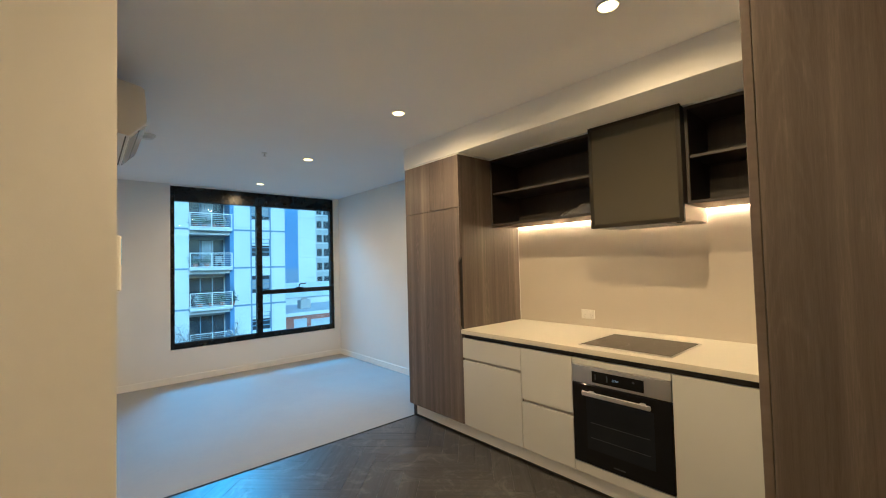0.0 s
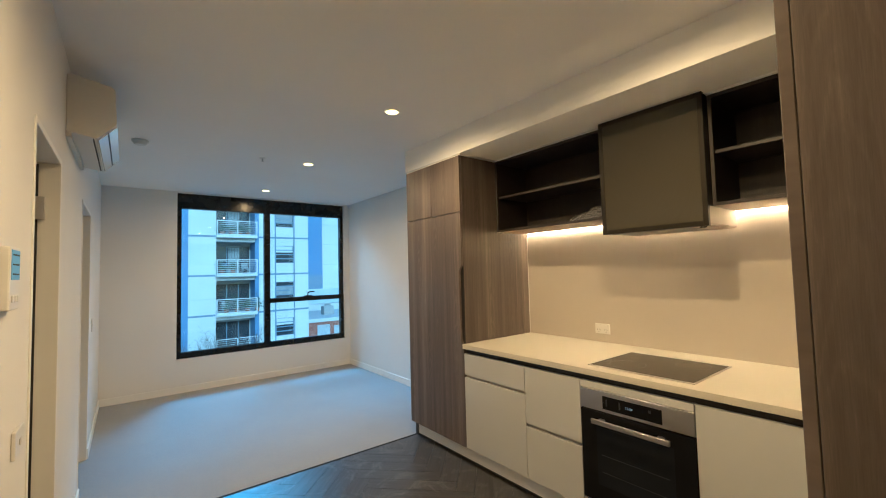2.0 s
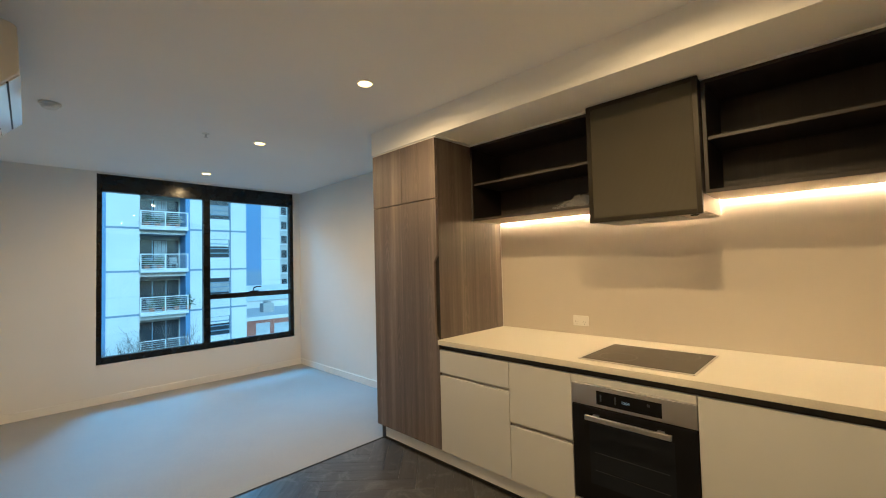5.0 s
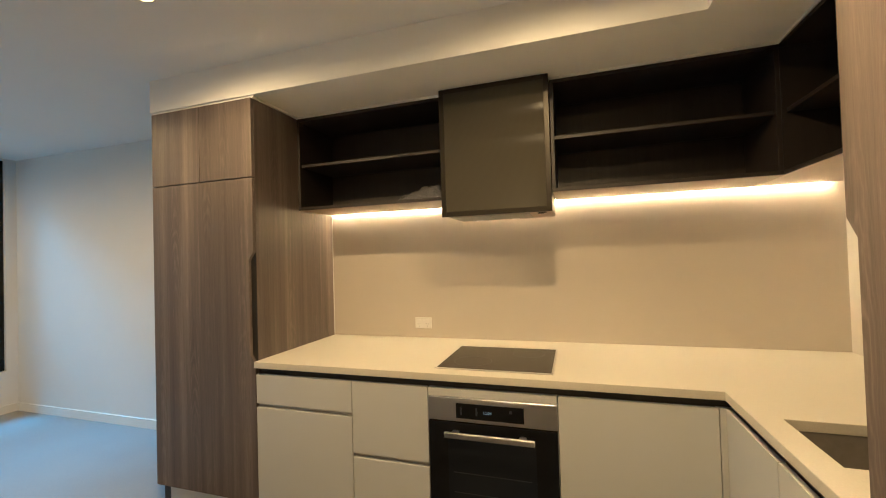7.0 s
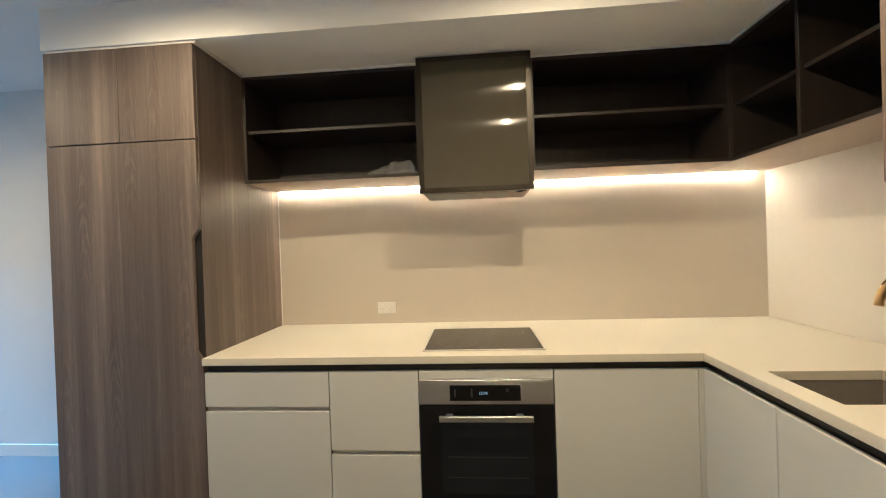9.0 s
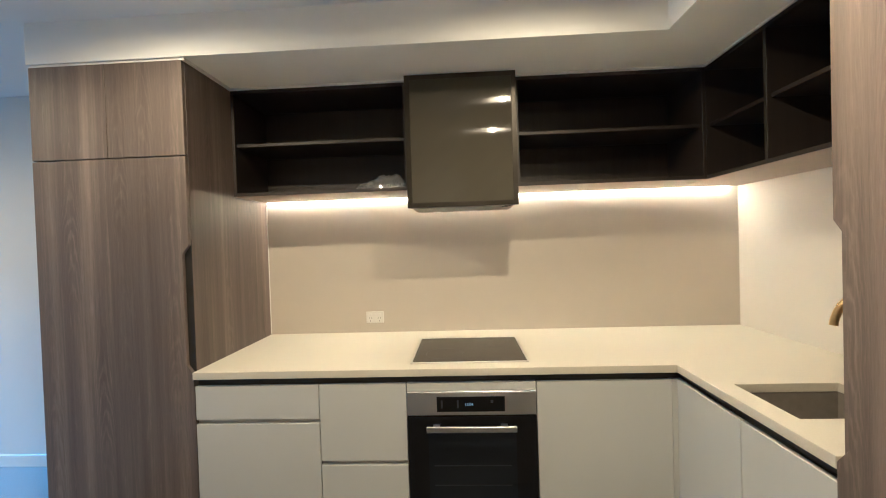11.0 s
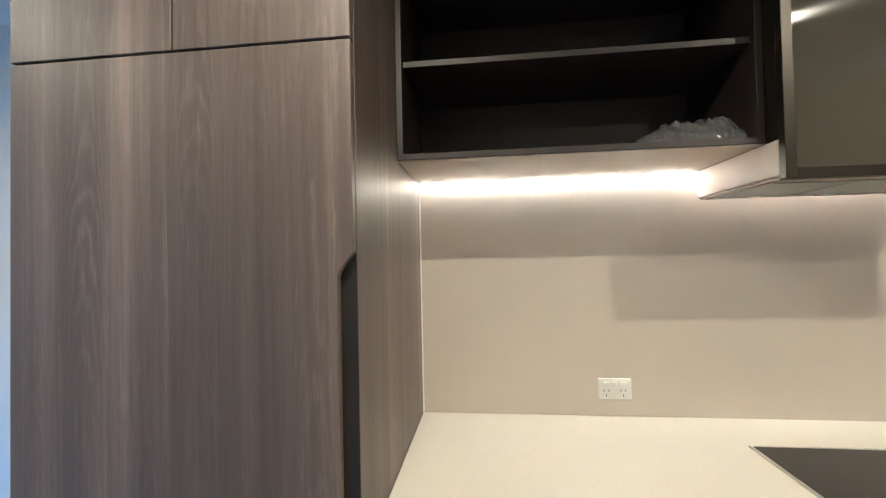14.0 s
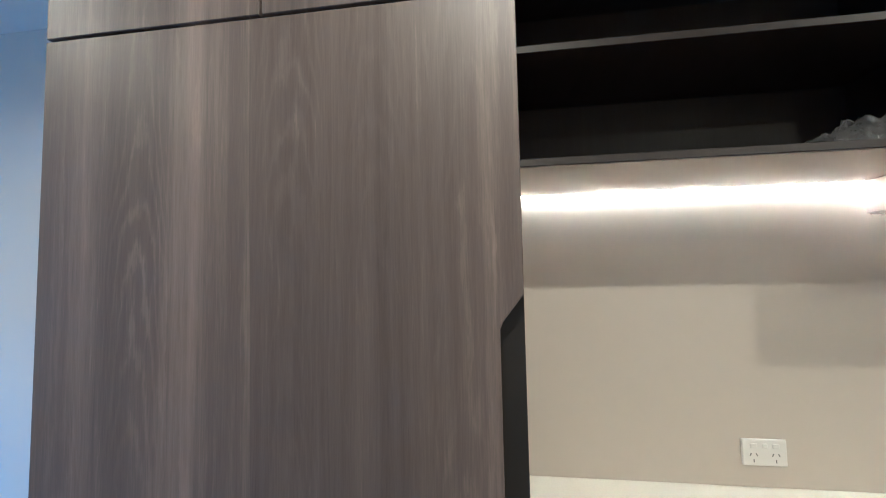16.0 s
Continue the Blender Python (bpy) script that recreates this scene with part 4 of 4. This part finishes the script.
flats = thing("apartment_building", (5, 40, GROUND), "white rendered apartment block with blue bands and balconies", "building")
ZB, ZT = GROUND, 17.0
RX, RX2, WL, WR2, FR = 5.5, 8.30, 9.90, 11.45, 12.68
LEVEL = 4.40                     # underside of one balcony slab
for x0, x1 in ((-14.0, 2.82), (3.65, RX)):
    part("wall", box(x0, FY, ZB, x1, FY + 9, ZT), RENDERW, flats)
part("pier", box(2.82, FY - 0.03, ZB, 3.65, FY + 9, ZT), BLUE, flats, "deep blue painted pier")
part("pier", box(RX2, FY - 0.04, ZB, RX2 + 0.30, FY + 9, ZT), BLUE, flats, "deep blue painted pier")
part("wall", box(RX2 + 0.30, FY, ZB, WL, FY + 9, ZT), RENDERW, flats)
part("wall", box(WR2, FY, ZB, FR, FY + 9, ZT), RENDERW, flats)
part("rear_wall", box(RX, FY + 1.6, ZB, RX2, FY + 9, ZT), CONCRETE, flats)
part("roof", box(-14.2, FY - 0.2, ZT, FR + 0.2, FY + 9.2, ZT + 0.4), CONCRETE, flats)
for x in (WL, WR2):
    part("strip", box(x - 0.05, FY - 0.035, ZB, x + 0.05, FY, ZT), BAND, flats)
for k in range(-4, 5):
    z = 1.49 + k * STOREY
    if z < ZB or z > ZT:
        continue
    for x0, x1 in ((-14.0, 2.82), (3.65, RX), (RX2 + 0.30, WL - 0.05), (WL + 0.05, WR2 - 0.05), (WR2 + 0.05, FR)):
        part("band", box(x0, FY - 0.03, z - 0.07, x1, FY + 0.01, z + 0.07), BAND, flats)
    # window bay
    w0, w1 = z + 0.92, z + 2.38
    part("spandrel", box(WL, FY + 0.005, w1 - STOREY, WR2, FY + 8.9, w0), RENDERW, flats)
    wdw = part("window", box(WL, FY + 0.12, w0, WR2, FY + 0.16, w1), FARGLASS, flats, "dark louvred window")
    for i in range(5):
        zz = w0 + (w1 - w0) * i / 4
        part("frame", box(WL, FY + 0.05, zz - 0.035, WR2, FY + 0.12, zz + 0.035), BAND, wdw)
    part("frame", box(WL, FY + 0.05, w0, WL + 0.08, FY + 0.12, w1), BAND, wdw)
    part("frame", box(WR2 - 0.08, FY + 0.05, w0, WR2, FY + 0.12, w1), BAND, wdw)
    if k % 2 == 0:
        part("blind", box(WL + 0.1, FY + 0.10, w0 + 0.9, WR2 - 0.1, FY + 0.115, w1 - 0.04), RENDERW, wdw, "pale roller blind")
    else:
        part("blind", box(WL + 0.1, FY + 0.10, w0 + 0.40, WR2 - 0.1, FY + 0.115, w1 - 0.40), CURTAIN, wdw, "pale roller blind")
    # balcony
    s = z - 0.13
    slab = part("balcony", box(RX - 0.05, FY - 0.55, s, RX2 + 0.08, FY + 1.6, s + 0.22, 0.02), RENDERW, flats, "white balcony with a wire rail")
    for zz in (1.15, 0.10):
        part("rail", box(RX - 0.04, FY - 0.53, s + zz + 0.14, RX2 + 0.07, FY - 0.47, s + zz + 0.20), RAIL, slab)
    for i in range(6):
        zz = s + 0.42 + i * 0.15
        part("wire", box(RX - 0.02, FY - 0.51, zz, RX2 + 0.05, FY - 0.49, zz + 0.022), RAIL, slab)
    for x in (RX - 0.04, (RX + RX2) / 2, RX2 + 0.01):
        part("post", box(x, FY - 0.53, s + 0.2, x + 0.06, FY - 0.47, s + 1.33), RAIL, slab)
    for i in range(3):
        x0 = RX + 0.15 + i * 0.86
        sl = part("sliding_door", box(x0, FY + 1.52, s + 0.24, x0 + 0.82, FY + 1.59, s + 2.45), FARGLASS, flats, "dark balcony door glass")
        part("frame", box(x0 - 0.03, FY + 1.49, s + 0.24, x0 + 0.02, FY + 1.56, s + 2.45), BAND, sl)
    if k in (0, 1):
        for i in range(7):
            x0 = RX + 1.1 + i * 0.12
            part("curtain", box(x0, FY + 1.44 + 0.03 * (i % 2), s + 0.3, x0 + 0.10, FY + 1.48 + 0.03 * (i % 2), s + 2.4), CURTAIN, flats)
    # shaded strip that closes the recess at the sides
    part("soffit", box(RX, FY - 0.02, s + STOREY - 0.28, RX2, FY + 1.58, s + STOREY - 0.001), RENDERW, flats)


def plant(x, y, z, h, spread, seed):
    rnd = random.Random(seed)
    p = thing("potted_plant", (x, y, z), "green potted plant on a balcony", "plant", "balcony plants")
    part("pot", disc(x, y, z + 0.15, 0.13, 0.3, r2=0.17, sides=14), POT, p)
    bm = bmesh.new()
    for _ in range(150):
        c = Vector((x + rnd.gauss(0, spread * 0.5), y + rnd.gauss(0, spread * 0.3), z + 0.35 + abs(rnd.gauss(0, 0.45)) * h))
        d = Vector((rnd.uniform(-1, 1), rnd.uniform(-1, 1), rnd.uniform(-0.4, 1))).normalized() * 0.10
        n = d.orthogonal().normalized() * 0.035
        bm.faces.new([bm.verts.new(c - d), bm.verts.new(c + n), bm.verts.new(c + d), bm.verts.new(c - n)])
    part("foliage", bm, LEAF, p)


for k in (-1, 0, 1):
    s = 1.49 + k * STOREY + 0.09
    for i in range(4 if k else 2):
        plant(RX + 0.4 + i * (0.62 if k > 0 else 0.75) + (0.3 if k < 0 else 0), FY - 0.1, s, 0.9 if k < 0 else 0.6, 0.35, 10 * k + i)


def outdoor_chair(x, y, z, mat, label):
    ch = thing("outdoor_chair", (x, y, z), label, "chair", "balcony chairs")
    part("seat", box(x - 0.24, y - 0.22, z + 0.40, x + 0.24, y + 0.22, z + 0.45, 0.01), mat, ch)
    part("backrest", box(x - 0.24, y + 0.18, z + 0.45, x + 0.24, y + 0.22, z + 0.88, 0.01), mat, ch)
    for dx in (-0.2, 0.2):
        for dy in (-0.18, 0.18):
            part("leg", box(x + dx - 0.02, y + dy - 0.02, z, x + dx + 0.02, y + dy + 0.02, z + 0.40), mat, ch)


outdoor_chair(RX + 0.6, FY + 0.2, 1.49 + 0.09, BAND, "dark outdoor chair on a balcony")
outdoor_chair(RX + 2.1, FY + 0.2, 1.49 + 0.09, CURTAIN, "pale outdoor chair on a balcony")
outdoor_chair(RX + 0.7, FY + 0.2, 1.49 - STOREY + 0.09, CURTAIN, "pale outdoor chair on a balcony")

tower = thing("tower_block", (24, 66, GROUND), "pale tower with a tall blue stair core", "building")
part("core", box(20.5, 61.0, GROUND, 23.95, 72, 34), BLUE, tower, "deep blue stair core")
part("plinth", box(21.0, 60.9, GROUND, 23.9, 61.0, 1.2), BAND, tower, "darker base of the core")
part("wall", box(23.95, 61.4, GROUND, 26.9, 78, 34), RENDERW, tower)
part("roof", box(20.4, 60.9, 34, 27.0, 78.1, 34.4), CONCRETE, tower)
for k in range(12):
    z = -6.5 + k * 3.1
    part("joint", box(23.95, 61.385, z, 26.9, 61.4, z + 0.05), CONCRETE, tower)

far = thing("office_tower", (44, 96, GROUND), "distant pale office tower with rows of windows", "building")
part("wall", box(38.5, 92, GROUND, 60, 112, 60), CONCRETE, far)
part("roof", box(38.3, 91.8, 60, 60.2, 112.2, 60.6), CONCRETE, far)
for k in range(16):
    z = -6 + k * 3.3
    for i in range(6):
        w = part("window", box(39.0 + i * 1.7, 91.9, z, 40.2 + i * 1.7, 92.0, z + 1.7), FARGLASS, far)
    part("ledge", box(38.4, 91.7, z - 0.4, 49.5, 92, z - 0.2), RENDERW, far)

shed = thing("low_building", (20, 50, GROUND), "low red brick building with a painted wall and pale coping", "building")
part("wall", box(15.0, 46.0, GROUND, 34, 56, -4.15), BRICKM, shed)
part("coping", box(14.9, 45.8, -4.15, 34.1, 56.1, -3.75), RENDERW, shed, "pale parapet coping")
part("mural", box(17.4, 45.96, -6.4, 18.9, 46.0, -4.5), MURAL, shed, "faded painted patch on the brick")
part("mural", box(19.4, 45.96, -6.4, 22.5, 46.0, -4.7), MURAL, shed, "faded painted patch on the brick")
hall = thing("warehouse", (24, 66, GROUND), "low hall with a pale pitched metal roof", "building")
part("wall", box(13.5, 57.5, GROUND, 42, 60.5, -2.9), RENDERW, hall)
part("roof", prism([(57.2, -2.9), (60.8, -2.9), (60.8, -1.0), (60.3, -0.9)], "x", 13.3, 42.2), ROOFM, hall)
for i in range(5):
    part("door", box(15.5 + i * 4.2, 57.42, GROUND, 17.3 + i * 4.2, 57.5, -4.6), FARGLASS, hall)
unit = thing("roof_unit", (20.2, 50, -3.75), "grey roof ventilation unit on the low building", "roof unit")
part("cabinet", box(19.6, 49.5, -4.0, 20.9, 50.6, -2.7, 0.04), GREY, unit)
part("fan_cowl", disc(20.25, 50.0, -2.6, 0.4, 0.24, sides=20), GREY, unit)


def bare_tree(x, y, height, seed, spread=1.0):
    rnd = random.Random(seed)
    t = thing("bare_tree", (x, y, GROUND), "leafless street tree with fine grey twigs", "tree", "street trees")
    trunk_top = Vector((x, y, GROUND + height * 0.42))
    part("trunk", tube([(x, y, GROUND - 0.05), (x + 0.05, y, GROUND + height * 0.2), tuple(trunk_top)], 0.16, 10, 0.10), BARK, t)
    bm = bmesh.new()

    def grow(p, d, length, r, depth):
        pts = [p]
        for i in range(3):
            d = (d + Vector((rnd.gauss(0, 0.16), rnd.gauss(0, 0.16), rnd.gauss(0.06, 0.10)))).normalized()
            pts.append(pts[-1] + d * length / 3)
        join(bm, tube([tuple(q) for q in pts], r, 5, r * 0.5))
        if depth:
            for i in range(4 if depth > 1 else 5):
                k = rnd.choice((1, 2, 3))
                side = Vector((rnd.gauss(0, 1), rnd.gauss(0, 1), rnd.gauss(0.2, 0.5))).normalized()
                grow(pts[k], (d * 0.8 + side * 0.75 * spread).normalized(), length * rnd.uniform(0.55, 0.8), r * 0.5, depth - 1)

    for i in range(5):
        a = 2 * math.pi * i / 5 + rnd.uniform(-0.3, 0.3)
        grow(trunk_top - Vector((0, 0, 0.3 * (i % 2))), Vector((math.cos(a) * 0.6, math.sin(a) * 0.6, 1)).normalized(), height * 0.28, 0.06, 3)
    part("branches", bm, BARK, t)


bare_tree(6.2, 31.0, 6.6, 4)
bare_tree(4.0, 31.5, 6.2, 9)

# ---- herringbone planks, last ----
floor_ob = bpy.data.objects["floor"]
PL, PW, PG = 0.62, 0.124, 0.0014
AREAS = [(ROOM_W, -0.72, 2.13, CARPET_Y - 0.016), (-3.0, -0.72, ROOM_W, 1.0)]


def clip(poly, keep):
    out = []
    for i, p in enumerate(poly):
        q = poly[(i + 1) % len(poly)]
        a, b = keep(p), keep(q)
        if a >= 0:
            out.append(p)
        if a * b < 0:
            s = a / (a - b)
            out.append((p[0] + (q[0] - p[0]) * s, p[1] + (q[1] - p[1]) * s))
    return out


def plank_mesh(poly):
    bm = bmesh.new()
    cx, cy = sum(p[0] for p in poly) / len(poly), sum(p[1] for p in poly) / len(poly)
    rows = []
    for z, inset in ((-0.011, 0), (-0.0004, 0), (0.0, 0.0004)):
        rows.append([bm.verts.new((x - math.copysign(min(inset, abs(x - cx)), x - cx), y - math.copysign(min(inset, abs(y - cy)), y - cy), z)) for x, y in poly])
    n = len(poly)
    for a, b in zip(rows, rows[1:]):
        for i in range(n):
            bm.faces.new((a[i], a[(i + 1) % n], b[(i + 1) % n], b[i]))
    bm.faces.new(rows[-1])
    return mesh_of(bm, "plank")


whole = {}
c45 = math.sqrt(0.5)
for a in range(-60, 60):
    for b in range(-14, 14):
        for kind in (0, 1):
            # stair-stepped herringbone lattice in the turned frame
            u0 = a * PW
            v0 = a * PW + b * 2 * PL
            rect = (u0, v0 - PW, u0 + PL, v0) if kind == 0 else (u0, v0, u0 + PW, v0 + PL)
            rect = (rect[0] + PG / 2, rect[1] + PG / 2, rect[2] - PG / 2, rect[3] - PG / 2)
            cu, cv = (rect[0] + rect[2]) / 2, (rect[1] + rect[3]) / 2
            ox, oy = 0.9 + (cu - cv) * c45, 1.2 + (cu + cv) * c45
            ang = 45 if kind == 0 else 135
            for x0, y0, x1, y1 in AREAS:
                if not (x0 - 0.4 < ox < x1 + 0.4 and y0 - 0.4 < oy < y1 + 0.4):
                    continue
                hl, hw = (PL - PG) / 2, (PW - PG) / 2
                ca, sa = math.cos(radians(ang)), math.sin(radians(ang))
                local = [(-hl, -hw), (hl, -hw), (hl, hw), (-hl, hw)]
                poly = local
                for keep in (lambda p: ox + p[0] * ca - p[1] * sa - x0, lambda p: x1 - ox - p[0] * ca + p[1] * sa, lambda p: oy + p[0] * sa + p[1] * ca - y0, lambda p: y1 - oy - p[0] * sa - p[1] * ca):
                    if poly:
                        poly = clip(poly, keep)
                if len(poly) < 3:
                    continue
                area = abs(sum(p[0] * q[1] - q[0] * p[1] for p, q in zip(poly, poly[1:] + poly[:1]))) / 2
                if area < 0.0008:
                    continue
                if poly == local:
                    if "mesh" not in whole:
                        whole["mesh"] = plank_mesh(local)
                        whole["mesh"].materials.append(PLANK)
                    me = whole["mesh"]
                else:
                    me = plank_mesh(poly)
                    me.materials.append(PLANK)
                ob = new("plank", me)
                ob.location, ob.rotation_euler = (ox, oy, 0), (0, 0, radians(ang))
                ob.parent = floor_ob
